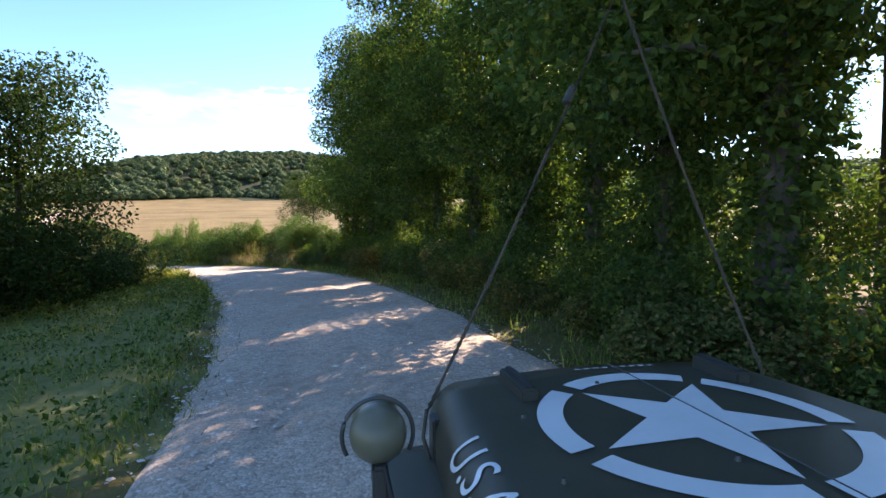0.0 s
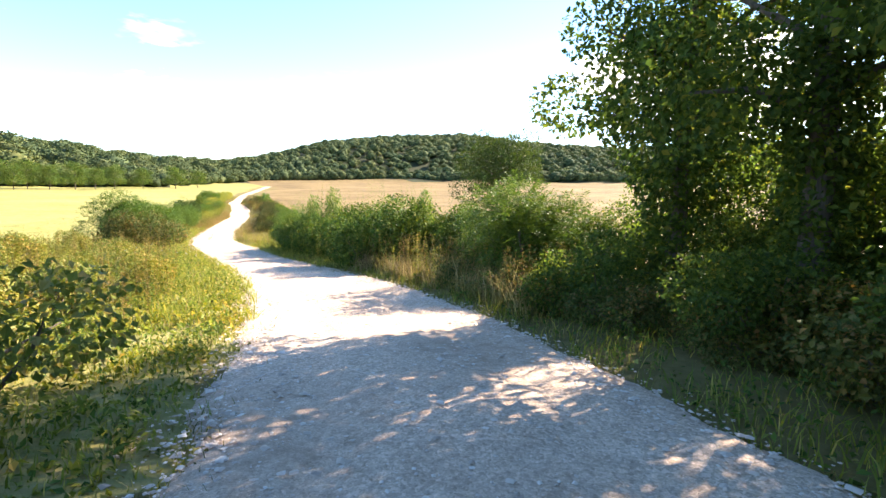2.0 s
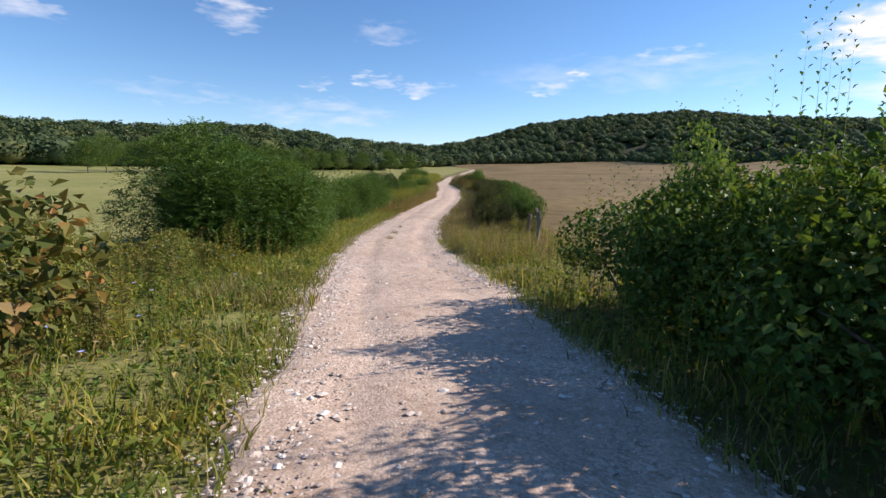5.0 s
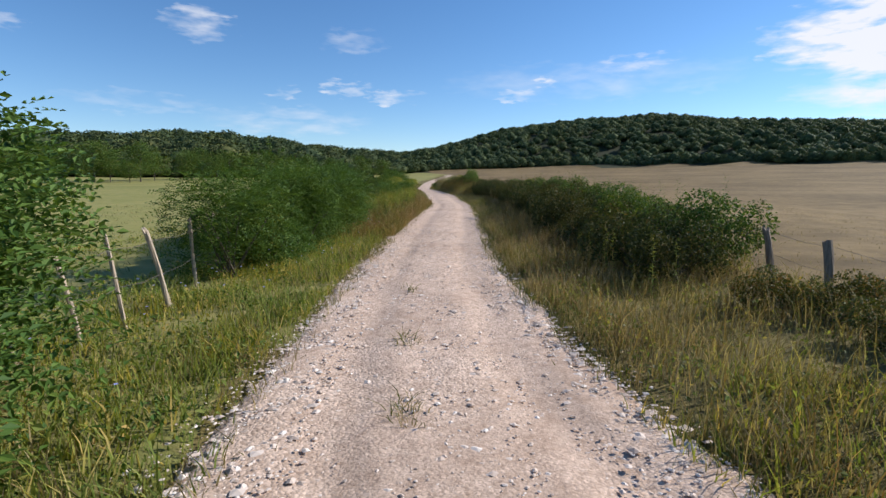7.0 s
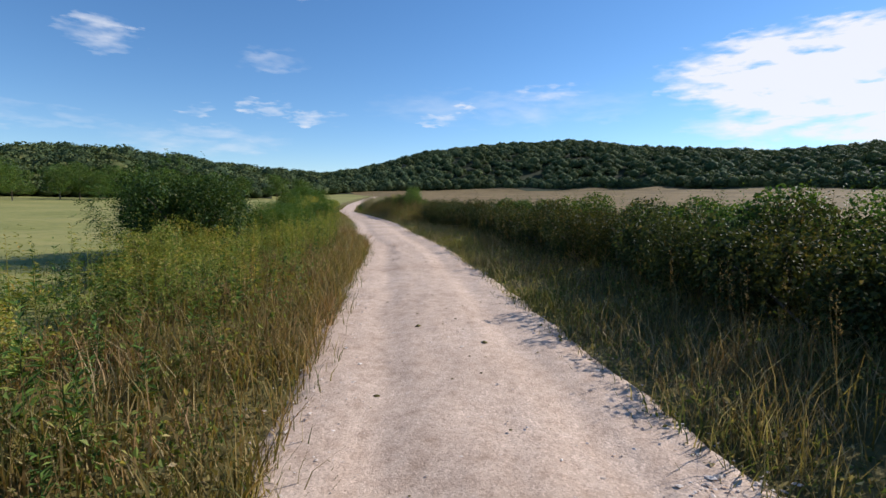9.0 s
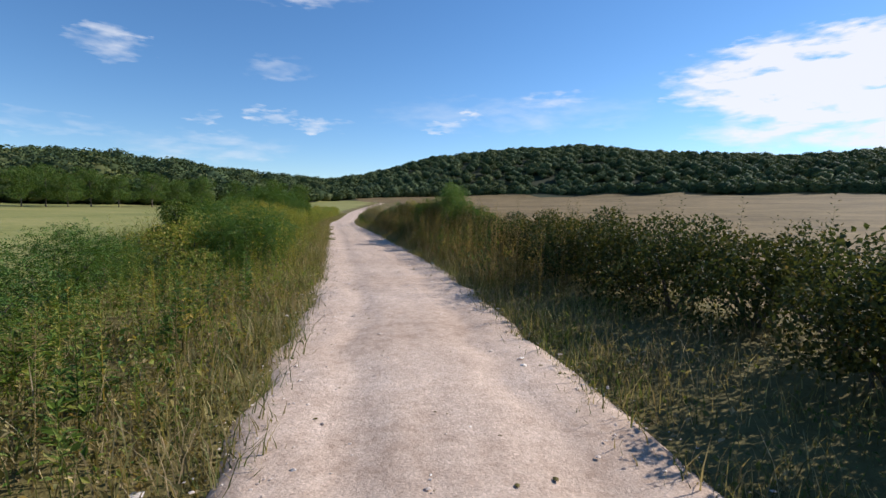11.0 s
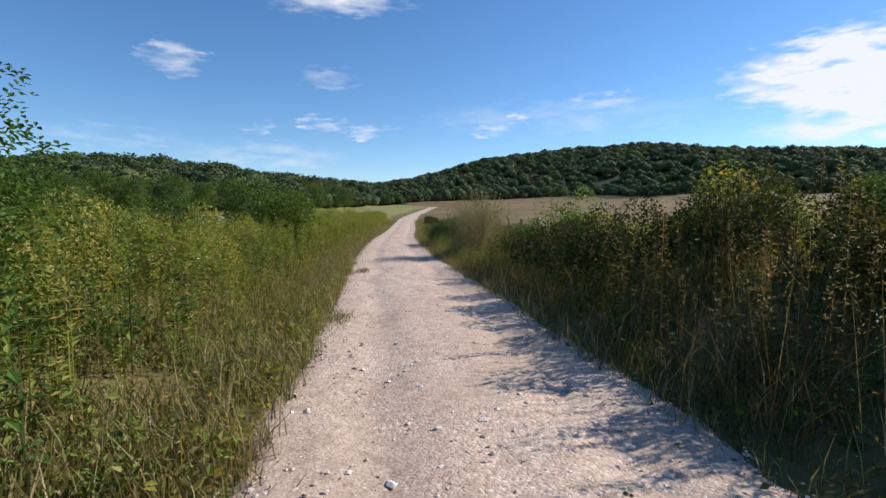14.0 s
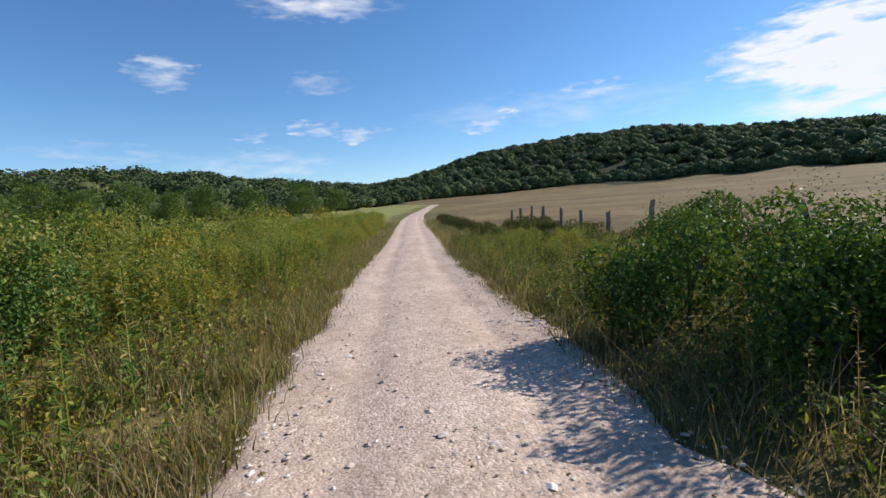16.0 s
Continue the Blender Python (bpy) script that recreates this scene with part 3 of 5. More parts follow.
grass("mixed_grass", "half dry grass with green tufts along the track", MIXED_GRASS, [
    (-1, 26.2, 45.3, -0.15, 3.356, 8130, 0.122, 0.458, 0.014), (-1, 45.3, 68.3, -0.15, 2.334, 8770, 0.085, 0.318, 0.01), (1, 47.3, 83.3, -0.15, 4.242, 18080, 0.151, 0.505, 0.009), (-1, 62.6, 91.4, -0.3, 6, 15360, 0.15, 0.6, 0.009), (1, 98.4, 121.7, 1.8, 5.5, 11630, 0.5, 1.3, 0.01), (1, 120.1, 131.6, 0.5, 5, 5310, 0.3, 0.8, 0.01), (1, 57, 85.3, 2.4, 4.6, 7810, 0.8, 1.5, 0.007), (-1, 101.2, 129.8, 2.5, 7, 10080, 0.5, 1.2, 0.01), (-1, 2.9, 45.3, -0.45, 0.394, 5110, 0.066, 0.263, 0.012), (-1, 45.3, 68.3, -0.45, 0.318, 2600, 0.053, 0.212, 0.01), (1, 26.2, 45.3, -0.4, 0.458, 2210, 0.076, 0.381, 0.014), (1, 45.3, 94.4, -0.4, 0.313, 5050, 0.052, 0.261, 0.009), (-1, 83.3, 156.8, -0.4, 0.3, 6600, 0.06, 0.3, 0.009), (1, 83.3, 156.8, -0.4, 0.3, 6600, 0.06, 0.3, 0.009),
    (-1, 97, 157, -0.1, 2.6, 30000, 0.12, 0.5, 0.015), (-1, 87.3, 159.9, -0.2, 3.5, 21000, 0.2, 0.7, 0.011), (-1, 156.8, 198.2, -0.2, 4, 9310, 0.25, 0.8, 0.014), (1, 156.8, 198.2, -0.2, 4, 9310, 0.25, 0.8, 0.014), (1, 89.3, 159.9, -0.15, 3, 24480, 0.15, 0.6, 0.011), (-1, 21.7, 49.2, 2.807, 9.825, 17150, 0.281, 0.842, 0.017)])
grass("dry_grass", "straw coloured dry grass on the verge", DRY_GRASS, [
    (1, 19.5, 29.5, 0.4, 2.3, 12000, 0.35, 1.1, 0.011), (1, 47.3, 68.3, 0.101, 4.051, 25310, 0.253, 0.81, 0.007), (-1, 42.6, 45.3, -0.2, 1.452, 1250, 0.161, 0.645, 0.013), (-1, 45.3, 64.5, -0.2, 0.962, 7840, 0.107, 0.427, 0.009), (1, 66.4, 94.4, 0.1, 2.6, 10620, 0.2, 0.65, 0.009),
    (-1, 68.3, 95.4, 0, 2, 8710, 0.25, 0.7, 0.009), (-1, 93.4, 159.9, -0.1, 1.8, 12000, 0.2, 0.65, 0.009), (1, 93.4, 159.9, -0.1, 2.4, 15000, 0.3, 0.95, 0.009)])
grass("rust_weeds", "rust brown dead weeds on the verge", RUST_GRASS, [
    (-1, 63.6, 86, -0.1, 2.6, 38000, 0.25, 0.8, 0.011), (1, 47.3, 70.2, 0.202, 3.543, 9400, 0.304, 0.81, 0.008), (1, 93.4, 129.8, 0.2, 2.8, 10400, 0.5, 1.15, 0.011), (-1, 103, 154.8, 0, 1.9, 16660, 0.25, 0.7, 0.008), (1, 58.1, 79.8, 0.8, 3, 4920, 0.4, 0.8, 0.011)])
grass("field_stubble", "short dry grass of the open field", DRY_GRASS, [(1, 45.3, 79.8, 4.191, 16.766, 16460, 0.042, 0.136, 0.013), (1, 124.3, 165.1, 3.5, 14, 8160, 0.05, 0.16, 0.009)])
grass("meadow_grass", "green and yellow meadow grass", MIXED_GRASS, [(-1, 21.7, 45.3, 5.946, 23.785, 11570, 0.089, 0.297, 0.016), (-1, 45.3, 79.8, 4.191, 16.766, 15200, 0.063, 0.21, 0.012)])


def herb_leaves(name, label, mat, rows):
    """Low broad leaves that fill the verge between the blades."""
    out = []
    for side, y0, y1, d0, d1, n, top, size in rows:
        x, y = strip(side, y0, y1, d0, d1, n, 1.0)
        k = len(x)
        hump = 0.5 + 0.5 * np.sin(x * 3.1 + y * 1.7) * np.sin(y * 2.3 - x)
        c = np.stack([x, y, land(x, y) + top * hump * RNG.uniform(0.05, 1, k)], -1)
        s = size * RNG.uniform(0.5, 1.4, k)
        out.append(leaves(c, RNG.normal(0, 1, (k, 3)) + [0, 0, 0.3], RNG.normal(0, 0.5, (k, 3)) + [0, 0, 1], s, s * RNG.uniform(0.3, 0.7, k)))
    return tagged(link(name, mesh_of(name, *joined(out), mat)), label, "herbs", kind="stuff")


herb_leaves("green_herbs", "low green herbs in the verge", LEAF, [
    (-1, -4, 45.3, 0.249, 4.986, 36040, 0.274, 0.062), (-1, 45.3, 53.4, 0.225, 4.503, 5740, 0.248, 0.056), (1, -3, 45.3, 0.125, 3.261, 23630, 0.439, 0.063), (1, 45.3, 51.3, 0.116, 3.018, 2860, 0.406, 0.058), (-1, 46.3, 68.3, 0.207, 3.098, 14800, 0.31, 0.046), (-1, 68.3, 156.8, 0.4, 4, 35810, 0.6, 0.05), (1, 93.4, 129.8, 0.2, 3.2, 22000, 0.9, 0.055), (1, 129.8, 160, 0.3, 4.6, 26000, 0.6, 0.055)])
herb_leaves("yellow_herbs", "sunlit yellow green herbs along the track", WEED, [
    (-1, 11.7, 49.2, 0.135, 9.439, 66410, 0.378, 0.074), (-1, 45.3, 68.3, 0.212, 3.182, 9560, 0.265, 0.048), (-1, 97.4, 156.8, 0.5, 5.5, 48310, 0.9, 0.055), (1, 47.3, 85.3, 0.2, 4.04, 26000, 0.303, 0.045), (1, 126.1, 156.8, 0.2, 4.6, 32770, 0.6, 0.05), (-1, 64.5, 95.4, 0.3, 4.5, 23160, 0.55, 0.05), (-1, 45.3, 64.5, 0.107, 3.74, 15240, 0.321, 0.053), (-1, 60.3, 74.3, 2, 7, 15950, 0.4, 0.055), (-1, 93.4, 156.8, 0, 3, 62000, 0.38, 0.065)])
herb_leaves("brown_herbs", "browned herbs and dead leaves on the bank", BROWN_WEED, [
    (1, 93.4, 129.8, 0.3, 3, 15000, 1, 0.05), (-1, 63.6, 95.4, 0, 3.0, 30000, 0.5, 0.05), (-1, 103, 154.8, 0, 2.2, 11100, 0.4, 0.045), (1, 55.8, 85.3, 1, 4, 11800, 0.45, 0.045)])
herb_leaves("dry_herbs", "low browned herbs in the verge", MIXED_GRASS, [
    (-1, 21.7, 45.3, 0, 3.568, 8100, 0.297, 0.059), (-1, 45.3, 79.8, 0, 2.515, 10640, 0.21, 0.042), (1, 47.3, 94.4, 0, 4.04, 42000, 0.404, 0.045), (-1, 79.8, 160, 0, 2.6, 36000, 0.42, 0.045), (1, 93.4, 156.8, 0, 2.6, 14940, 0.5, 0.045)])
herb_leaves("edge_herbs", "low flattened herbs creeping onto the track", MIXED_GRASS, [
    (-1, 4, 60, -0.25, 0.6, 9000, 0.1, 0.045), (1, 4, 60, -0.2, 0.6, 9000, 0.12, 0.045), (-1, 60, 156, -0.25, 0.6, 16000, 0.12, 0.045), (1, 60, 156, -0.25, 0.7, 20000, 0.16, 0.05)])
grass("edge_grass", "short tufts of grass along the rims of the track", MIXED_GRASS, [
    (1, 18, 60, -0.15, 0.5, 9000, 0.1, 0.4, 0.01), (1, 58, 156, -0.2, 0.6, 26000, 0.12, 0.5, 0.01), (-1, 60, 98, -0.15, 0.5, 10000, 0.1, 0.45, 0.01), (-1, 98, 165, -0.1, 1.8, 30000, 0.2, 0.75, 0.01)])
grass("dry_verge", "tan dry grass leaning along the rim of the track", DRY_GRASS, [
    (-1, 96, 175, -0.1, 1.5, 30000, 0.2, 0.75, 0.009), (1, 128, 170, -0.1, 1.2, 9000, 0.15, 0.5, 0.009)])


def track_tufts(spots):
    """Small tufts of grass that grow in the middle of the track."""
    out = []
    for x, y, r, n in spots:
        a, d = RNG.uniform(0, 6.28, n), r * RNG.uniform(0, 1, n) ** 0.6
        out.append(blades(x + d * np.cos(a), y + d * np.sin(a) * 2.2, RNG.uniform(0.06, 0.16, n), np.full(n, 0.009), 1.2))
    v, f = joined(out)
    v[:, 2] += 0.08
    return tagged(link("track_tufts", mesh_of("track_tufts", v, f, MIXED_GRASS)), "flat grass tufts between the wheel ruts", "grass", kind="stuff")


track_tufts([(10.17, 52.76, 0.13, 70), (10.33, 54.36, 0.12, 60), (10.64, 56.8, 0.1, 40), (18.42, 110.16, 0.2, 180), (18.99, 115.4, 0.18, 140), (19.71, 122.84, 0.2, 160), (20.5, 129.04, 0.18, 140)])


def weed(height, n, leaf):
    """A leafy stalk."""
    t = RNG.uniform(0.1, 1, n)
    a = RNG.uniform(0, 6.28, n)
    out = np.stack([np.cos(a), np.sin(a), RNG.uniform(-0.3, 0.7, n)], -1)
    r = leaf * (1.3 - t * 0.8)
    c = np.stack([0 * t, 0 * t, t * height], -1) + out * r[:, None] * 0.8
    lv = leaves(c, out, np.stack([-out[:, 0] * 0.4, -out[:, 1] * 0.4, 1 + 0 * t], -1), r * 1.5, r * 0.55)
    stem = (np.array([(-0.006, 0, 0), (0.006, 0, 0), (0, 0, height), (0, 0.006, 0)]), np.array([(0, 1, 2), (1, 3, 2)]))
    return joined([lv, stem])


def seed_stalk(height, n):
    t = RNG.uniform(0.68, 1, n)
    a = RNG.uniform(0, 6.28, n)
    out = np.stack([np.cos(a), np.sin(a), 1 + 0 * a], -1)
    c = np.stack([0 * t, 0 * t, t * height], -1) + out * 0.012
    lv = leaves(c, out, np.stack([-np.sin(a), np.cos(a), 0 * a], -1), 0.022, 0.008)
    stem = (np.array([(-0.004, 0, 0), (0.004, 0, 0), (0.02, 0, height), (0, 0.004, 0)]), np.array([(0, 1, 2), (1, 3, 2)]))
    return joined([lv, stem])


def weeds(name, label, mat, template, rows, tilt=0.0):
    out = []
    for side, y0, y1, d0, d1, n, s0, s1 in rows:
        x, y = strip(side, y0, y1, d0, d1, n, 0.8)
        v, f = template()
        v = v + np.stack([tilt * v[:, 2] ** 2, 0 * v[:, 2], 0 * v[:, 2]], -1)
        out.append(scattered(v, f, np.stack([x, y, land(x, y) - 0.02], -1), RNG.uniform(0, 6.28, len(x)), RNG.uniform(s0, s1, len(x))))
    return tagged(link(name, mesh_of(name, *joined(out), mat)), label, "weeds", kind="stuff")


weeds("leafy_weeds", "knee high leafy green weeds beside the track", WEED, lambda: weed(1.0, 44, 0.06), [
    (-1, 23.9, 49.2, 1.273, 7.07, 790, 0.495, 1.131), (-1, 70.2, 85.3, 0.9, 4.2, 760, 0.55, 1.2), (-1, 81.5, 99.3, 0.6, 5, 480, 0.4, 1), (-1, 97.4, 156.8, 0.9, 5, 2140, 0.5, 1.4), (1, 126.1, 162, 0.5, 4.8, 1300, 0.4, 0.85), (1, 21.7, 45.3, 0.297, 2.973, 330, 0.595, 1.338), (1, 45.3, 51.3, 0.232, 2.321, 80, 0.464, 1.045), (1, 55.8, 85.3, 1.5, 4.5, 260, 0.4, 0.9)])
weeds("green_weeds", "broadleaved green weeds beside the track", LEAF, lambda: weed(0.9, 40, 0.075), [
    (-1, 98, 156, 0.9, 5.2, 1500, 0.5, 1.3), (-1, 67, 98, 0.8, 4.6, 700, 0.5, 1.1), (1, 129, 162, 0.5, 4.8, 1100, 0.4, 0.8), (1, 96, 124, 0.5, 3.2, 420, 0.5, 1.2), (-1, 20, 46, 1.2, 5.0, 420, 0.4, 0.8)])
weeds("bramble_weeds", "tall browned weeds on the bank", BROWN_WEED, lambda: weed(0.9, 54, 0.042), [
    (-1, 21.7, 45.3, 1.487, 7.433, 560, 0.743, 1.635), (-1, 45.3, 53.4, 1.126, 5.629, 180, 0.563, 1.238), (1, 91.4, 120.9, 0.4, 3.2, 780, 0.8, 1.6), (1, 120.1, 131.6, 0.4, 3.2, 180, 0.5, 1), (-1, 103, 154.8, 0.9, 4, 390, 0.5, 1.3), (1, 131.6, 162, 0.4, 4.8, 620, 0.5, 1.0), (1, 60.3, 85.3, 2.6, 4.5, 290, 0.7, 1.4)])
weeds("seed_stalks", "dry stalks with brown seed heads", SEED, lambda: seed_stalk(1.0, 20), [
    (1, 20, 30, 0.4, 2.6, 480, 0.7, 1.2), (1, 55.8, 85.3, 0.8, 4.2, 510, 0.5, 1), (1, 91.4, 120.9, 0.2, 3, 620, 0.7, 1.5), (1, 120.1, 131.6, 0.2, 3, 230, 0.6, 1.1), (-1, 66.4, 95.4, 0.3, 3, 410, 0.5, 1), (-1, 95.4, 154.8, 0.2, 3.5, 560, 0.45, 1), (1, 133.6, 159.9, 0.3, 3, 210, 0.5, 1.1)], 0.12)


def clods(n, y0, y1):
    """Dark crumbs of soil and dung on the track."""
    y, s = RNG.uniform(y0, y1, n), RNG.uniform(0.03, 0.97, n)
    x = left_edge(y) + s * (right_edge(y) - left_edge(y))
    size = 0.013 * RNG.lognormal(0, 0.4, n)
    pv, pf = pebble()
    return scattered(pv, pf, np.stack([x, y, road_z(x, y) + size * 0.1], -1), RNG.uniform(0, 6.28, n), np.stack([size, size * RNG.uniform(0.6, 1.4, n), size * 0.45], 1))


tagged(link("soil_clods", mesh_of("soil_clods", *joined([clods(250, 66.4, 97.4), clods(840, 95.4, 154.8)]), SOIL)), "crumbs of dark soil and dung lying on the track", "clods", kind="stuff")


def flowers(name, label, mat, rows):
    out = []
    for side, y0, y1, d0, d1, n, h0, h1, size in rows:
        x, y = strip(side, y0, y1, d0, d1, n)
        c = np.repeat(np.stack([x, y, land(x, y) + RNG.uniform(h0, h1, n)], -1), 5, 0)
        a = np.tile(np.arange(5) * 1.2566, n)
        o = np.stack([np.cos(a), np.sin(a), 0.3 + 0 * a], -1)
        out.append(leaves(c + o * size * 0.5, o, np.tile([0.0, 0, 1], (len(a), 1)), size, size * 0.7))
    return tagged(link(name, mesh_of(name, *joined(out), mat)), label, "flowers", kind="stuff")


flowers("chicory_flowers", "small blue wild flowers in the grass", CHICORY, [(-1, 28.4, 45.3, 0.618, 3.4, 50, 0.386, 0.773, 0.025), (-1, 45.3, 62.6, 0.43, 2.363, 50, 0.269, 0.537, 0.017), (-1, 55.8, 66.4, 0.3, 2, 30, 0.25, 0.5, 0.018)])
flowers("white_flowers", "small white wild flowers among the weeds", PALE_FLOWER, [(-1, 99.3, 124.3, 0.8, 4, 50, 0.7, 1.15, 0.016)])

# ---- shrubs, hedges and trees ----


def crown_points(lobes, n, shell=0.55):
    """Points in ellipsoid lobes (x, y, z, rx, ry, rz), most of them towards the surface, with the way out."""
    lobes = np.array(lobes, float)
    vol = lobes[:, 3] * lobes[:, 4] * lobes[:, 5]
    i = RNG.choice(len(lobes), n, p=vol ** 0.8 / (vol ** 0.8).sum())
    d = unit(RNG.normal(0, 1, (n, 3)))
    r = shell + (1.06 - shell) * RNG.uniform(0, 1, n) ** 0.6
    p = lobes[i, :3] + d * lobes[i, 3:] * r[:, None]
    keep = p[:, 2] > 0.04
    return p[keep], unit(d / lobes[i, 3:])[keep]


def broad_leaves(lobes, n, size):
    p, out = crown_points(lobes, n)
    k = len(p)
    along = unit(out * 0.5 + RNG.normal(0, 0.6, (k, 3)) + [0, 0, -0.25])
    nor = unit(out * 0.6 + RNG.normal(0, 0.5, (k, 3)) + [0, 0, 0.7])
    s = size * RNG.uniform(0.6, 1.3, k)
    return leaves(p, along, nor, s, s * 0.7)


def feather_sprays(lobes, n, spray, leaflet, pairs=4):
    """Locust foliage: arching sprays with rows of small leaflets."""
    p, out = crown_points(lobes, n)
    k = len(p)
    along = unit(out + RNG.normal(0, 0.45, (k, 3)) + [0, 0, 0.25])
    nor = unit(RNG.normal(0, 0.3, (k, 3)) + [0, 0, 1.0])
    side = unit(np.cross(nor, along))
    pieces = []
    length = spray * RNG.uniform(0.6, 1.25, k)
    for j in range(pairs):
        t = (j + 0.7) / pairs
        c = p + along * (length * t)[:, None] - np.array([0, 0, 1]) * (length * 0.35 * t * t)[:, None]
        for sg in (-1, 1):
            o = unit(side * sg + along * 0.35)
            pieces.append(leaves(c + o * leaflet * 0.55, o, nor + RNG.normal(0, 0.25, (k, 3)), leaflet * RNG.uniform(0.8, 1.2, k), leaflet * 0.48))
    return joined(pieces)


def random_lobes(n, rx, ry, h, low=0.0):
    """A heap of lobes that fills rx by ry by h."""
    out = []
    for _ in range(n):
        a, r = RNG.uniform(0, 6.28), RNG.uniform(0, 0.72) ** 0.6
        z = low + (h - low) * RNG.uniform(0.2, 0.82) * (1 - 0.35 * r)
        s = RNG.uniform(0.28, 0.5)
        out.append((rx * r * math.cos(a), ry * r * math.sin(a), z, rx * s, ry * s, min(h * 0.3, z * 0.95) * RNG.uniform(0.7, 1.1)))
    return out


def stems(lobes, radius, base=0.15):
    out = []
    for x, y, z, *_ in lobes:
        b = np.array([RNG.uniform(-base, base), RNG.uniform(-base, base), -0.05])
        e = np.array([x, y, z])
        m = b * 0.4 + e * 0.6 + [RNG.uniform(-0.1, 0.1), RNG.uniform(-0.1, 0.1), 0.12 * z]
        out.append(tube([b, (b + m) / 2, m, e], np.array([1, 0.75, 0.5, 0.2]) * radius, 5))
    return joined(out)


def shoots(h, n, spread, size):
    """Upright leafy shoots that stand above a hedge."""
    out = []
    for _ in range(n):
        x, y, top = RNG.uniform(-spread, spread), RNG.uniform(-spread, spread), h * RNG.uniform(0.85, 1.12)
        k = 24
        t = np.linspace(0.55, 1, k)
        a = np.arange(k) * 2.4
        o = np.stack([np.cos(a), np.sin(a), 0.5 + 0 * a], -1)
        c = np.stack([x + 0.1 * t, y + 0 * t, t * top], -1) + o * size * 0.6
        out.append(leaves(c, o, np.stack([-np.cos(a) * 0.5, -np.sin(a) * 0.5, 1 + 0 * a], -1), size * (1.5 - t), size * 0.6 * (1.5 - t)))
        out.append((np.array([(x - 0.006, y, 0.3), (x + 0.006, y, 0.3), (x + 0.1, y, top), (x, y + 0.008, 0.3)]), np.array([(0, 1, 2), (1, 3, 2)])))
    return joined(out)


def shrub_kind(name, mat, h, r, n, size, feather=False, lobes=9, tops=0):
    lo = random_lobes(lobes, r, r, h)
    lv = feather_sprays(lo, n, size * 4.5, size) if feather else broad_leaves(lo, n, size)
    if tops:
        lv = joined([lv, shoots(h, tops, r * 0.6, size * 1.2)])
    return mesh_of(name + "_foliage", *lv, mat), mesh_of(name + "_stems", *stems(lo, 0.028), BARK)


CORNER_KINDS = [shrub_kind("corner", SHADED_LEAF, 1.8, 1.2, 5600, 0.075) for _ in range(2)]
SCRUB_KINDS = [shrub_kind("scrub", SCRUB, 1.25, 1.15, 4200, 0.065) for _ in range(2)]
FIELD_HEDGE = [shrub_kind("field_hedge", HEDGE_SHADED, 1.7, 1.15, 4600, 0.068, tops=4) for _ in range(2)]
WEEDY = [shrub_kind("weedy", WEED, 1.5, 1.15, 4600, 0.06, tops=6) for _ in range(2)]
HEDGE_KINDS = [shrub_kind("hedge", LEAF, 1.8, 1.15, 7200, 0.066, tops=6) for _ in range(3)]
BRAMBLE_KINDS = [shrub_kind("bramble", BRAMBLE, 1.25, 1.1, 4200, 0.072) for _ in range(3)]
LOCUST_KINDS = [shrub_kind("locust", LOCUST, 2.6, 1.35, 1700, 0.07, True, 13) for _ in range(3)]
THORN_KINDS = [shrub_kind("thorn", BRAMBLE, 2.35, 1.45, 10000, 0.075, lobes=14, tops=3)]
LONE_BUSH = [shrub_kind("lone_bush", SHADED_LEAF, 2.5, 1.5, 11000, 0.08, lobes=14, tops=5)]
PALE_KINDS = [shrub_kind("pale", LIGHT_LEAF, 2.0, 0.9, 3600, 0.065, tops=8) for _ in range(2)]


def shrub(name, kinds, x, y, size, label, category="bush", group="", wide=1.0):
    """One shrub on the ground at x, y."""
    fol, st = kinds[int(RNG.integers(len(kinds)))]
    ob = new(name)
    s = size * RNG.uniform(0.93, 1.07)
    ob.matrix_basis = Matrix.LocRotScale((x, y, float(land(x, y)) - 0.03), Euler((0, 0, RNG.uniform(0, 6.28))), (s * wide, s * wide, s))
    link("foliage", fol, ob)
    tagged(link("branchwork", st, ob), kind="stuff")
    return tagged(ob, label, category, group)


def row_of(name, kinds, side, y0, y1, step, d0, d1, s0, s1, label, group, wide=1.0):
    y = y0
    while y < y1:
        d = RNG.uniform(d0, d1)
        x = float(left_edge(y)) - d if side < 0 else float(right_edge(y)) + d
        shrub(name, kinds, x, y, RNG.uniform(s0, s1), label, "bush", group, wide)
        y += step * RNG.uniform(0.8, 1.2)


# left: the dark corner shrubs, the scrub, the locust thickets
for x, y, s in ((3.9, 17.6, 1.15), (3.0, 16.6, 1.3), (2.0, 15.4, 1.35), (1.0, 13.8, 1.3), (1.5, 17.4, 1.45), (-0.3, 12.6, 1.35), (3.1, 19.2, 1.1)):
    shrub("corner_bush", CORNER_KINDS, x, y, s, "dense dark green bush on the grass corner", group="bushes on the corner")
# Paler leaves put the sun on this end of the corner into colour.
for x, y, s in ((5.35, 18.6, 1.2), (4.9, 20.2, 1.05)):
    shrub("scrub_bush", SCRUB_KINDS, x, y, s, "sunlit yellow green bush on the grass corner", group="bushes on the corner")
shrub("thorn_bush", THORN_KINDS, 6.4, 38.9, 1.0, "dark rounded thorn bush standing above the scrub")
row_of("scrub_bush", SCRUB_KINDS, -1, 20, 47.3, 2.02, 2.309, 3.608, 0.722, 1.039, "low sunlit bramble scrub beside the meadow", "scrub along the meadow")
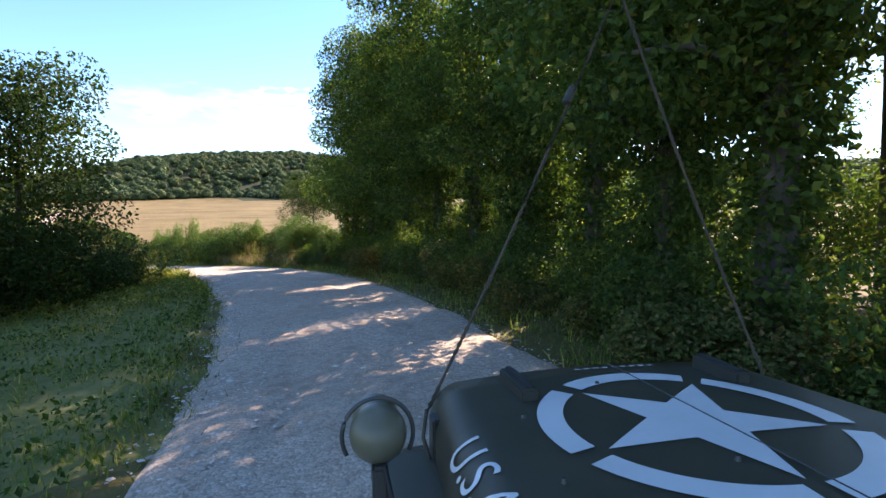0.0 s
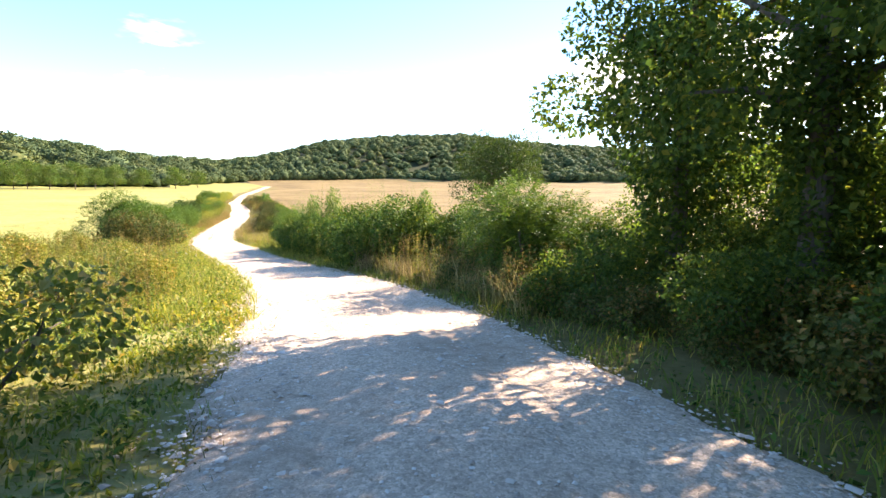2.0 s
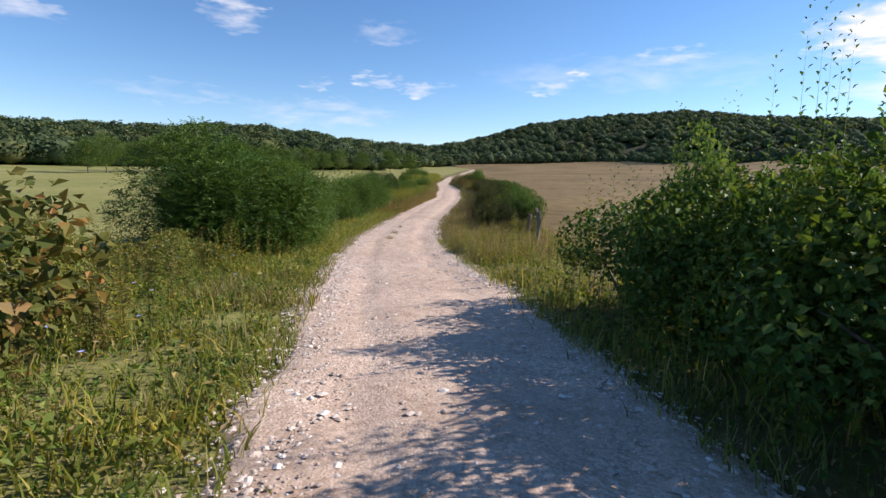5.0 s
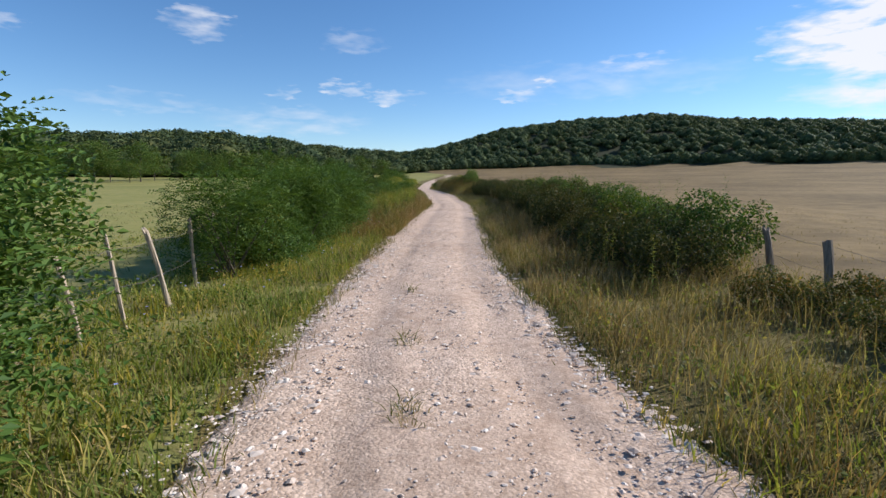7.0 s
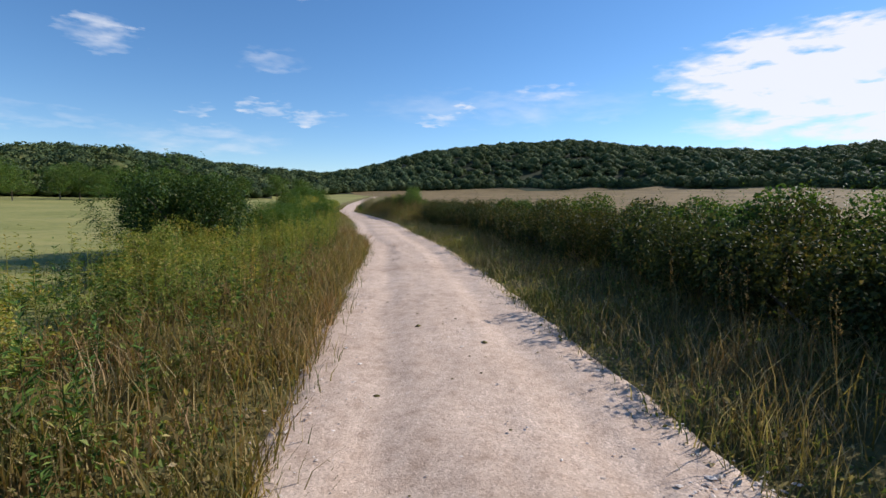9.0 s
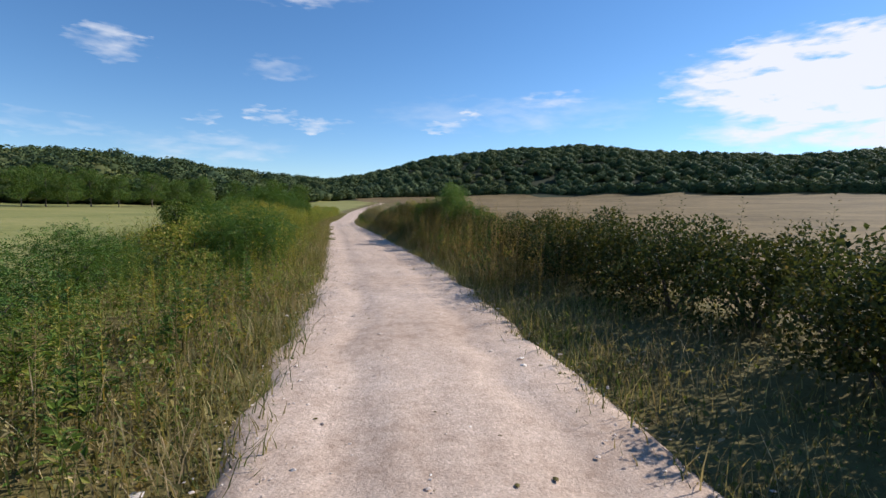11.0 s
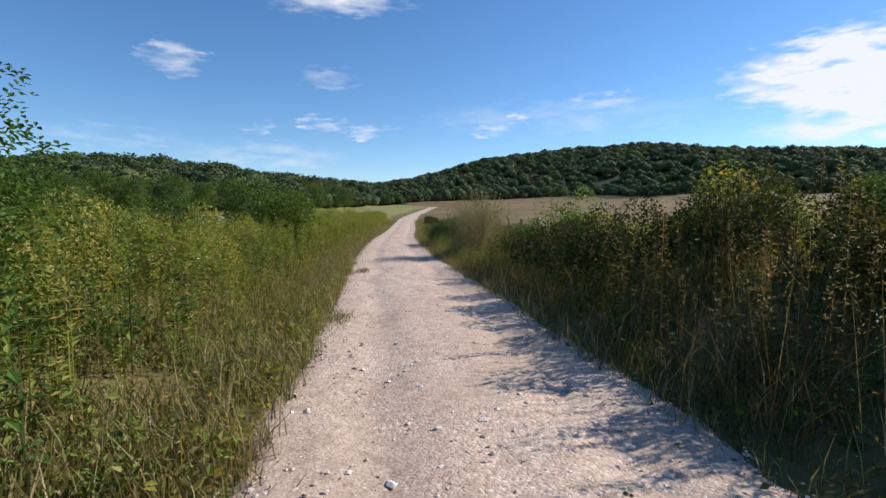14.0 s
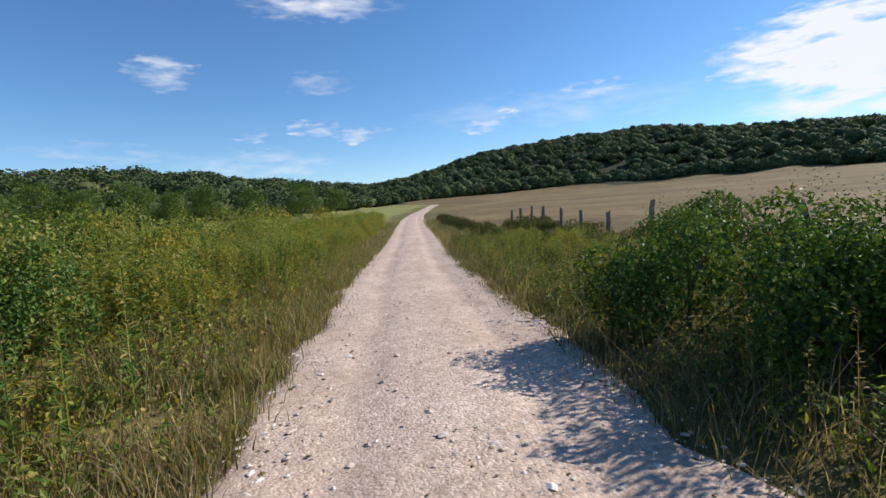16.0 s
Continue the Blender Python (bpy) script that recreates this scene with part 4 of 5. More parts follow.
row_of("scrub_bush", SCRUB_KINDS, -1, 27.3, 47.3, 2.239, 4.776, 7.462, 0.821, 1.194, "low sunlit bramble scrub beside the meadow", "scrub along the meadow")
TALL_LOCUST = [shrub_kind("tall_locust", LOCUST, 2.7, 1.5, 3400, 0.075, True, 16) for _ in range(2)]
for x, y, s in ((6.85, 49.7, 0.9), (6.95, 50.75, 1.0), (7.1, 51.81, 0.95), (6.0, 49.8, 1.12), (5.9, 51.49, 1.14), (6.4, 52.97, 0.92), (4.8, 50.65, 1.18), (5.7, 48.82, 0.92)):
    shrub("locust_thicket", TALL_LOCUST, x, y, s, "tall dense feathery green locust beside the verge", group="locust thicket")
for x, y, s in ((6.48, 49.12, 0.55), (7.01, 50.54, 0.68), (7.09, 51.49, 0.7), (7, 52.65, 0.7), (6.31, 50.12, 1), (6.17, 52.02, 1), (5.21, 50.86, 1.2)):
    shrub("hedge_bush", HEDGE_KINDS, x, y, s, "dense broadleaved green bush in the thicket", group="locust thicket")
row_of("locust_thicket", LOCUST_KINDS, -1, 58.4, 66.8, 1.2, 1.6, 2.4, 0.74, 0.86, "feathery green locust shrub in a long row", "locust row")
row_of("hedge_bush", HEDGE_KINDS, -1, 60, 67, 1.3, 2, 3.4, 0.85, 1.02, "dense green bush between the locust shrubs", "locust row")
for x, y, s in ((8.65, 65.35, 0.88), (8.25, 63.94, 0.86), (7.96, 62.56, 0.84), (8.93, 66.39, 0.8)):
    shrub("locust_thicket", LOCUST_KINDS, x, y, s, "tall feathery green locust at the end of the row", group="locust row")
for x, y, s in ((10.52, 74.83, 0.6), (9.92, 74.52, 0.7), (10.24, 75.79, 0.8)):
    shrub("weed_bush", WEEDY, x, y, s, "low green weeds on the meadow edge", group="low thicket")
for x, y, s in ((9.9, 77.4, 1.2), (10.0, 78.6, 1.2), (9.2, 78.3, 1.15)):
    shrub("locust_thicket", LONE_BUSH if s == 1.2 else LOCUST_KINDS, x, y, s * 0.8, "dark green shrub standing alone in weeds")
row_of("weed_bush", WEEDY, -1, 67.3, 79.8, 1.8, 2, 4, 0.5, 0.68, "low green weeds on the meadow edge", "low thicket")
row_of("locust_thicket", LOCUST_KINDS, -1, 78.9, 98.4, 2.2, 2.2, 4, 0.45, 0.6, "low locust growth among the weeds", "low thicket")
row_of("weed_bush", WEEDY, -1, 97.4, 154.8, 1.5, 2.1, 3.3, 0.72, 0.98, "tall yellow green weeds on the bank", "weedy bank")
row_of("hedge_bush", HEDGE_KINDS, -1, 102.1, 129.8, 2, 3.6, 4.8, 0.75, 0.95, "leafy green bush behind the weeds", "weedy bank")
for x, y, s in ((15.12, 98.39, 0.74), (14.43, 99.71, 0.72), (15.43, 99.53, 0.55), (16.6, 118.6, 0.9), (15.7, 117.6, 0.95), (15.0, 118.6, 1.0), (16.4, 116.5, 0.72)):
    shrub("locust_thicket", LOCUST_KINDS, x, y, s, "young feathery locust shrub above the weeds")
for x, y, s in ((18.1, 132.71, 1.3), (17.1, 133.97, 1.45), (18.42, 137.04, 1.3), (17.34, 138.41, 1.2), (16.16, 142.53, 1.2)):
    shrub("broadleaf_bush", PALE_KINDS if s < 1 else HEDGE_KINDS, x, y, s, "round broadleaved green bush above the weeds")
for x, y, s in ((28.21, 144.12, 0.95), (29.03, 145.41, 0.8), (27.45, 140.95, 0.5)):
    shrub("field_bush", HEDGE_KINDS, x, y, s, "round green bush at the field fence")
for x, y, s in ((18.9, 142.6, 0.8), (18.2, 145.2, 0.9), (19.3, 147.6, 0.8), (17.2, 142.8, 0.95)):
    shrub("weed_bush", HEDGE_KINDS, x, y, s, "leafy green bush behind the weeds", group="weedy bank")

row_of("weed_bush", WEEDY, -1, 143.0, 215.0, 1.8, 3.4, 6.0, 1.05, 1.3, "tall yellow green weeds on the bank", "weedy bank")
row_of("weed_bush", WEEDY, -1, 154.8, 194.1, 1.7, 1.6, 3, 0.65, 0.9, "tall yellow green weeds on the bank", "weedy bank")

# right: the hedge by the trees, the low dark hedge of the field, the weedy bank
row_of("hedge_bush", HEDGE_KINDS, 1, 28.4, 32.2, 1.2, 1.2, 1.8, 1.2, 1.38, "thick dark hedge bush with sunlit shoots", "hedge by the track")
row_of("hedge_bush", HEDGE_KINDS, 1, 33.0, 43.6, 1.3, 1.2, 1.8, 1.0, 1.2, "thick dark hedge bush with sunlit shoots", "hedge by the track")
row_of("hedge_bush", HEDGE_KINDS, 1, 21.0, 29.6, 1.6, 2.6, 3.4, 0.85, 1.05, "thick dark hedge bush in the shade", "hedge by the track")
row_of("hedge_bush", HEDGE_KINDS, 1, 23.0, 43.0, 1.5, 2.9, 4.0, 1.02, 1.22, "thick dark hedge bush with sunlit shoots", "hedge by the track")
for x, y, s in ((13.65, 35.6, 1.6), (13.2, 37.2, 1.5), (13.1, 39.4, 1.3), (13.5, 41.6, 1.2), (13.9, 30.9, 1.35), (14.6, 29.4, 1.35), (14.6, 28.4, 1.2)):
    shrub("pale_bush", PALE_KINDS, x, y, s, "slim light green sapling standing above the hedge", wide=0.62)
for x, y, s in ((14.4, 31.4, 1.0), (13.9, 38.2, 1.0)):
    shrub("pale_bush", PALE_KINDS, x, y, s, "light green leafy shrub in the hedge")
for x, y, s in ((14.87, 53.29, 0.42), (15.33, 54.23, 0.5), (14.97, 54.84, 0.45), (16.37, 58.35, 0.5), (16.17, 59.9, 0.6)):
    shrub("fence_bush", BRAMBLE_KINDS, x, y, s, "dark low bramble at the field fence")
HEDGE_NOTE = ("low dark field hedge with pale tops", "low field hedge")
# Front rows carry shade in their leaf colour; lighter back rows give the tops.
row_of("hedge_bush", FIELD_HEDGE, 1, 56.8, 62.6, 1.1, 2.3, 2.9, 0.68, 0.8, *HEDGE_NOTE)
row_of("hedge_bush", FIELD_HEDGE, 1, 62.6, 83.3, 1.1, 2.2, 2.8, 0.8, 0.95, *HEDGE_NOTE)
row_of("hedge_bush", HEDGE_KINDS, 1, 57.6, 62.6, 1.2, 3.2, 4, 0.7, 0.82, *HEDGE_NOTE)
row_of("hedge_bush", HEDGE_KINDS, 1, 62.6, 83.3, 1.3, 3.2, 4.2, 0.8, 0.95, *HEDGE_NOTE)
row_of("hedge_bush", FIELD_HEDGE, 1, 83.3, 98.4, 1.0, 2.0, 3.2, 0.78, 0.98, "low dark field hedge with pale tops", "low field hedge")
row_of("hedge_bush", HEDGE_KINDS, 1, 97.4, 122.7, 1.5, 2.6, 3.6, 0.5, 0.66, "dark bush behind the dry stalks", "bramble bank by the field")
row_of("bank_bush", FIELD_HEDGE, 1, 98.4, 122.7, 1.7, 2.0, 2.6, 0.6, 0.78, "dark bramble bank with dry stalks", "bramble bank by the field")
for x, y, s in ((22.84, 103.13, 0.85), (23.56, 106.69, 0.9), (24.14, 107.96, 0.95), (23.32, 108.89, 0.85), (25.4, 127.4, 1.12), (26.62, 133.34, 0.75), (27.63, 130.87, 0.7)):
    shrub("pale_bush", HEDGE_KINDS if s == 0.85 else PALE_KINDS, x, y, s, "light green shrub on the weedy bank")
row_of("bank_bush", FIELD_HEDGE, 1, 123.0, 127.2, 1.1, 1.4, 2.2, 0.85, 1.0, "dark bramble bank with dry stalks", "bramble bank by the field")
row_of("bank_bush", WEEDY, 1, 122.4, 127.6, 1.2, 2.6, 3.6, 1.0, 1.2, "tall green weeds behind the dark bank", "bramble bank by the field")
row_of("bank_bush", FIELD_HEDGE, 1, 127.6, 130.0, 1.2, 1.6, 2.4, 0.6, 0.75, "dark bramble bank with dry stalks", "bramble bank by the field")
for x, y, s in ((25.82, 139.66, 0.74), (26.34, 140.42, 0.82), (25.76, 141.4, 0.76)):
    shrub("bank_bush", HEDGE_KINDS, x, y, s, "rounded green bush on the field side", group="bushes on the field side")
row_of("bank_bush", BRAMBLE_KINDS, 1, 131.0, 165.0, 1.3, 4.0, 4.9, 0.62, 0.85, "dark bramble grown through the field fence", "bushes on the field side")
row_of("bank_bush", WEEDY, 1, 134.4, 156.8, 1.2, 1.6, 3.6, 0.42, 0.6, "rounded green bush on the field side", "bushes on the field side")


row_of("bank_bush", FIELD_HEDGE, 1, 156.8, 194.1, 2.6, 1.4, 2.8, 0.35, 0.6, "rounded green bush on the field side", "bushes on the field side")


def tree_kind(name, h, r, n, leaf, mat, low, limbs=9, ivy=0.0):
    """Trunk with limbs, and a crown of clumps that hangs on them; ivy: how thick the ivy hangs round the trunk."""
    lobes, wood = [], []
    lean = RNG.uniform(-0.4, 0.4, 2)
    spine = np.array([(lean[0] * t * t, lean[1] * t * t, h * 0.92 * t - 0.15) for t in np.linspace(0, 1, 9)])
    wood.append(tube(spine, 0.018 * h * (1 - 0.85 * np.linspace(0, 1, 9)), 9))
    for i in range(limbs):
        t = low / h + (0.9 - low / h) * (i + RNG.uniform(0.1, 0.9)) / limbs
        a = i * 2.4 + RNG.uniform(-0.5, 0.5)
        b = np.array([lean[0] * t * t, lean[1] * t * t, h * 0.92 * t])
        reach = r * (1.15 - 0.6 * t) * RNG.uniform(0.65, 1.05)
        e = b + [reach * math.cos(a), reach * math.sin(a), reach * RNG.uniform(0.15, 0.6)]
        m = (b + e) / 2 + [0, 0, 0.12 * reach]
        wood.append(tube([b, m, e], np.array([0.006, 0.004, 0.0015]) * h * (1.1 - 0.5 * t), 6))
        s = RNG.uniform(0.34, 0.5) * r
        lobes += [(*e, s, s, s * 0.75), (*m, s * 0.8, s * 0.8, s * 0.6)]
    lobes.append((lean[0], lean[1], h * 0.9, r * 0.45, r * 0.45, h * 0.1))
    lv = broad_leaves(lobes, n, leaf)
    if ivy:
        coat = []
        for z in np.arange(0.3, low + 2.8, 0.4):
            b = ivy * RNG.uniform(0.6, 1.2)
            coat.append((RNG.uniform(-0.3, 0.3) * ivy, RNG.uniform(-0.3, 0.3) * ivy, z, b, b, 0.5))
        lv = joined([lv, broad_leaves(coat, int(15000 * ivy), leaf)])
    return mesh_of(name + "_crown", *lv, mat), mesh_of(name + "_trunk", *joined(wood), BARK, smooth=True)


TALL = [tree_kind("wood_tree", 11.0, 2.3, 26000, 0.105, WOOD_LEAF, 2.8, 16, ivy=0.5) for _ in range(2)]
IVY = [tree_kind("ivy_tree", 10.4, 2.0, 24000, 0.1, WOOD_LEAF, 2.2, 16, ivy=0.95) for _ in range(2)]
SMALL = [tree_kind("field_tree", 4.4, 1.9, 9000, 0.11, LEAF, 0.5, 14)]
LONE = [tree_kind("lone_tree", 7.7, 3.2, 17000, 0.13, SHADED_LEAF, 3.2, 15)]
HIGH = [tree_kind("high_tree", 9.8, 2.4, 16000, 0.09, WOOD_LEAF, 3.6, 12)]
CORNER = [tree_kind("corner_tree", 5.4, 2.0, 24000, 0.085, SHADED_LEAF, 0.5, 20)]


def tree(name, kinds, x, y, size, label, group="", turn=None):
    crown_mesh, trunk_mesh = kinds[int(RNG.integers(len(kinds)))]
    ob = new(name)
    ob.matrix_basis = Matrix.LocRotScale((x, y, float(land(x, y)) - 0.05), Euler((0, 0, RNG.uniform(0, 6.28) if turn is None else turn)), (size, size, size))
    link("trunk", trunk_mesh, ob)
    link("crown", crown_mesh, ob)
    return tagged(ob, label, "tree", group)


tree("woodland_tree", IVY, 14.7, 19.2, 1.0, "broad tree with an ivy-clad trunk at the end of the row", "trees beside the track")
for x, y, s in ((13.6, 16.6, 0.95), (11.9, 12.6, 1.0), (10.3, 8.4, 0.95), (8.1, 4.0, 1.0), (6.0, 1.0, 1.05), (2.9, -3.8, 1.0)):
    tree("woodland_tree", TALL, x, y, s, "tall dark broadleaved tree in a dense row, against the light", "trees beside the track")
for x, y, s in ((12.9, 14.6, 0.9), (11.2, 10.6, 0.88), (9.3, 6.1, 0.92), (7.2, 2.5, 0.88), (4.6, -1.4, 1.0)):
    tree("woodland_tree", IVY, x, y, s, "tall tree with an ivy-clad trunk, against the light", "trees beside the track")
for x, y, s in ((16.6, 15.8, 0.9), (13.9, 9.6, 0.95), (11.2, 3.6, 0.95), (9.0, 0.2, 1.0), (13.6, 1.9, 0.95), (16.4, 16.9, 0.95)):
    tree("woodland_tree", HIGH, x, y, s, "tall broadleaved tree with a high crown behind the row", "trees beside the track")
tree("corner_tree", CORNER, 1.85, 14.3, 1.04, "small dark leafy tree overhanging the grass corner")
tree("corner_tree", CORNER, -0.9, 12.4, 1.1, "small dark leafy tree overhanging the grass corner")
tree("field_tree", LONE, 28.5, 44.0, 1.0, "lone round field tree behind the hedge")
THICKET_KINDS = [shrub_kind("thicket", WOOD_LEAF, 1.9, 1.5, 7000, 0.08, lobes=12, tops=4) for _ in range(2)]
for x, y, s in ((13.0, 19.2, 0.8), (12.6, 16.6, 0.75), (11.9, 14.2, 0.8), (11.1, 12.0, 0.75), (10.2, 9.6, 0.8), (9.3, 7.2, 0.75), (8.3, 5.0, 0.8), (7.2, 3.2, 0.75), (6.2, 1.8, 0.8), (5.0, 0.0, 0.8), (3.8, -2.2, 0.8), (14.4, 16.0, 0.8), (12.4, 10.4, 0.85), (10.0, 4.8, 0.8)):
    shrub("undergrowth_bush", THICKET_KINDS, x, y, s, "dark tangled undergrowth below the trees", group="undergrowth")
SCREEN_KINDS = [shrub_kind("screen", WOOD_LEAF, 3.6, 1.5, 7000, 0.095, lobes=16) for _ in range(2)]
for x, y, s in ((16.6, 18.9, 0.85), (15.8, 20.8, 0.7), (14.6, 17.9, 0.55), (15.6, 17.0, 0.7), (13.6, 11.6, 0.85), (12.6, 9.4, 0.9), (11.6, 7.2, 0.95), (10.6, 5.0, 0.9), (9.4, 2.8, 0.85), (7.9, -0.6, 0.9), (5.6, -3.6, 1.0), (10.9, 11.9, 0.5), (8.5, 5.9, 0.5), (11.0, 1.7, 0.8), (11.8, 0.2, 0.8), (14.9, 16.2, 1.0), (16.6, 17.4, 1.0)):
    shrub("undergrowth_bush", SCREEN_KINDS, x, y, s, "tall dark shrub filling the gaps between the trunks", group="undergrowth")
row_of("undergrowth_bush", BRAMBLE_KINDS, 1, -4, 20, 1.4, 1.0, 1.8, 0.6, 0.85, "browned bramble at the foot of the trees", "undergrowth", 1.1)
row_of("undergrowth_bush", HEDGE_KINDS, 1, -3, 19.5, 2.2, 3.6, 5.0, 0.7, 0.95, "dark bush filling the foot of the trees", "undergrowth")
for x, y, s in ((13.4, 21.7, 1.06), (14.1, 22.8, 1.0), (14.6, 21.6, 0.9)):
    shrub("ash_sapling", LOCUST_KINDS, x, y, s, "feathery green ash sapling past the trees", "sapling")
for x, y, s in ((12.9, 21.0, 0.7), (12.8, 23.03, 0.6), (13.9, 25.0, 0.8)):
    shrub("bramble_bush", BRAMBLE_KINDS, x, y, s, "low bramble at the foot of the bank")

# ---- reeds ----


def reed_clump(x, y, n, h, r):
    """Thin stalks that lean outwards, with small dry leaves and seed sprays over most of their length."""
    a, d = RNG.uniform(0, 6.28, n), r * RNG.uniform(0, 1, n) ** 0.6
    foot = np.stack([x + 0.75 * d * np.cos(a), y + 0.75 * d * np.sin(a)], -1)
    foot = np.concatenate([foot, land(foot[:, 0], foot[:, 1])[:, None] - 0.02], 1)
    hh = h * RNG.uniform(0.62, 1.0, n) * (1 - 0.25 * d / r)
    top = foot + np.stack([0.45 * d * np.cos(a), 0.45 * d * np.sin(a), hh], -1) + RNG.normal(0, 0.06, (n, 3)) * [1, 1, 0]
    side = np.stack([-np.sin(a), np.cos(a), 0 * a], -1) * 0.005
    b = np.stack([foot - side, foot + side, top], 1).reshape(-1, 3), np.arange(3 * n).reshape(-1, 3)
    k = 46
    t = RNG.uniform(0.12, 1.0, (n, k, 1)) ** 0.8
    out = RNG.normal(0, 1, (n, k, 3)) * [1, 1, 0.3]
    c = (foot[:, None] * (1 - t) + top[:, None] * t + out * 0.05 * (1.25 - t)).reshape(-1, 3)
    lv = leaves(c, out.reshape(-1, 3) * 0.6 + [0, 0, 0.9], RNG.normal(0, 1, (n * k, 3)), 0.055, 0.017)
    ob = new("reed_clump")
    base = np.array([x, y, float(land(x, y))])
    ob.matrix_basis = pose(*base)
    tagged(link("stalk_tuft", mesh_of("stalk_tuft", b[0] - base, b[1], REED), ob), kind="stuff")
    tagged(link("plume_tuft", mesh_of("plume_tuft", lv[0] - base, lv[1], REED), ob), kind="stuff")
    return tagged(ob, "tall clump of pale golden reeds beside the fence", "reeds")


reed_clump(24.65, 132.8, 240, 2.6, 0.85)
reed_clump(25.3, 133.5, 260, 2.75, 0.95)

# ---- fences ----


def post_mesh(name, h, r, mat, sides=8):
    z = np.linspace(-0.25, h, 6)
    w = np.linspace(0, 2 * np.pi, sides, endpoint=False)
    rad = r * (1 + 0.12 * RNG.normal(0, 1, (6, sides)))
    bend = 0.05 * RNG.normal(0, 1, 2)
    v = np.stack([rad * np.cos(w) + bend[0] * (z / h)[:, None] ** 2, rad * np.sin(w) + bend[1] * (z / h)[:, None] ** 2, np.repeat(z[:, None], sides, 1) + (z[:, None] > h - 0.01) * 0.03 * RNG.normal(0, 1, (1, sides))], -1).reshape(-1, 3)
    q = [(i * sides + j, i * sides + (j + 1) % sides, (i + 1) * sides + (j + 1) % sides, (i + 1) * sides + j) for i in range(5) for j in range(sides)]
    top = [(5 * sides + j, 5 * sides + (j + 1) % sides, 6 * sides, 6 * sides) for j in range(sides)]
    v = np.concatenate([v, v[5 * sides :].mean(0, keepdims=True)])
    tri = [(a, b, c) for a, b, c, d in q] + [(a, c, d) for a, b, c, d in q] + [(a, b, c) for a, b, c, _ in top]
    return mesh_of(name, v, np.array(tri), mat)


def fence(name, spots, h, r, mat, label, lean, wires=(0.45, 0.85), drift=0.0):
    ob = new(name)
    tops = []
    for x, y in spots:
        tilt = Euler((RNG.normal(0, lean), RNG.normal(drift, lean), 0.0))
        p = link("post", post_mesh("post", h * RNG.uniform(0.9, 1.12), r * RNG.uniform(0.8, 1.2), mat), ob)
        p.matrix_basis = Matrix.LocRotScale((x, y, float(land(x, y))), tilt, None)
        tops.append((p.matrix_basis, x, y))
    for level in wires:
        for (ma, *_), (mb, *_) in zip(tops, tops[1:]):
            a, b = np.array(ma @ Vector((r, 0, h * level))), np.array(mb @ Vector((r, 0, h * level)))
            m = (a + b) / 2 - [0, 0, 0.03]
            link("wire", mesh_of("wire", *tube([a, m, b], [0.0025] * 3, 4), WIRE), ob)
    return tagged(ob, label, "fence")


fence("stake_fence", [(7.04, 54.23), (7.29, 54.72), (7.43, 55.33), (7.63, 56.07), (7.49, 57.69), (7.46, 59.12), (7.52, 60.56)], 1.02, 0.026, PALE_WOOD, "leaning pale wooden stakes with sagging wire", 0.05, drift=-0.1)
fence("post_fence", [(14.46, 50.65), (14.91, 53.08), (15.87, 54.97), (16.36, 56.43), (15.89, 57.46), (16.24, 59.01)], 0.84, 0.055, POST_WOOD, "weathered grey fence posts leaning at the dry field", 0.1)
fence("post_fence", [(float(right_edge(y)) + 4.6, y) for y in np.arange(130.6, 168.1, 2.5)], 1.3, 0.08, POST_WOOD, "weathered wooden posts of a field fence", 0.06)

# ---- the far woods ----


def ico():
    bm = bmesh.new()
    bmesh.ops.create_icosphere(bm, subdivisions=1, radius=0.86)
    v = np.array([p.co[:] for p in bm.verts])
    f = np.array([[p.index for p in q.verts] for q in bm.faces])
    bm.free()
    return v, f


def far_crown(cards, lump):
    v, f = ico()
    bumps = 1 + 0.13 * np.sin(v @ RNG.normal(0, 2.6, (3, 5)) + RNG.uniform(0, 6, 5)).sum(1, keepdims=True) / 2
    v = v * bumps
    v[:, 2] = np.where(v[:, 2] < 0, v[:, 2] * 0.9, v[:, 2])
    d = unit(RNG.normal(0, 1, (cards, 3)))
    d[:, 2] = np.abs(d[:, 2]) * 0.9 - 0.15
    c = leaves(d * RNG.uniform(0.84, 1.22, (cards, 1)), RNG.normal(0, 1, (cards, 3)), d + RNG.normal(0, 0.35, (cards, 3)), lump, lump * 0.8)
    return joined([(v, f), c])


def woods(name, label, az0, az1, n, radius, r_near, r_far, cards, lump, tall0, tall1):
    out = []
    for _ in range(5):
        k = n // 5
        az = RNG.uniform(az0, az1, k)
        er, rr = np.interp(az, AZ, EDGE_R) + r_near, np.interp(az, AZ, RIDGE_R) + r_far
        r = er + (rr - er) * RNG.uniform(0, 1, k) ** 0.8
        edge = RNG.uniform(0, 1, k) < 0.16
        r = np.where(edge, er + RNG.uniform(0, 14, k), r)
        x, y = MID[0] + r * np.sin(np.radians(az)), MID[1] + r * np.cos(np.radians(az))
        s = radius * np.clip(RNG.lognormal(0, 0.25, k), 0.6, 1.5)
        tall = RNG.uniform(tall0, tall1, k)
        z = land(x, y) + s * tall * 0.75
        v, f = far_crown(cards, lump)
        out.append(scattered(v, f, np.stack([x, y, z], -1), RNG.uniform(0, 6.28, k), np.stack([s, s, s * tall], 1)))
    return tagged(link(name, mesh_of(name, *joined(out), FAR_LEAF, smooth=True)), label, "woods", kind="stuff")


woods("wooded_slope", "dark green broadleaved woods on the low slope", -48, 8, 1400, 5.8, -6, 25, 220, 0.2, 0.68, 0.95)
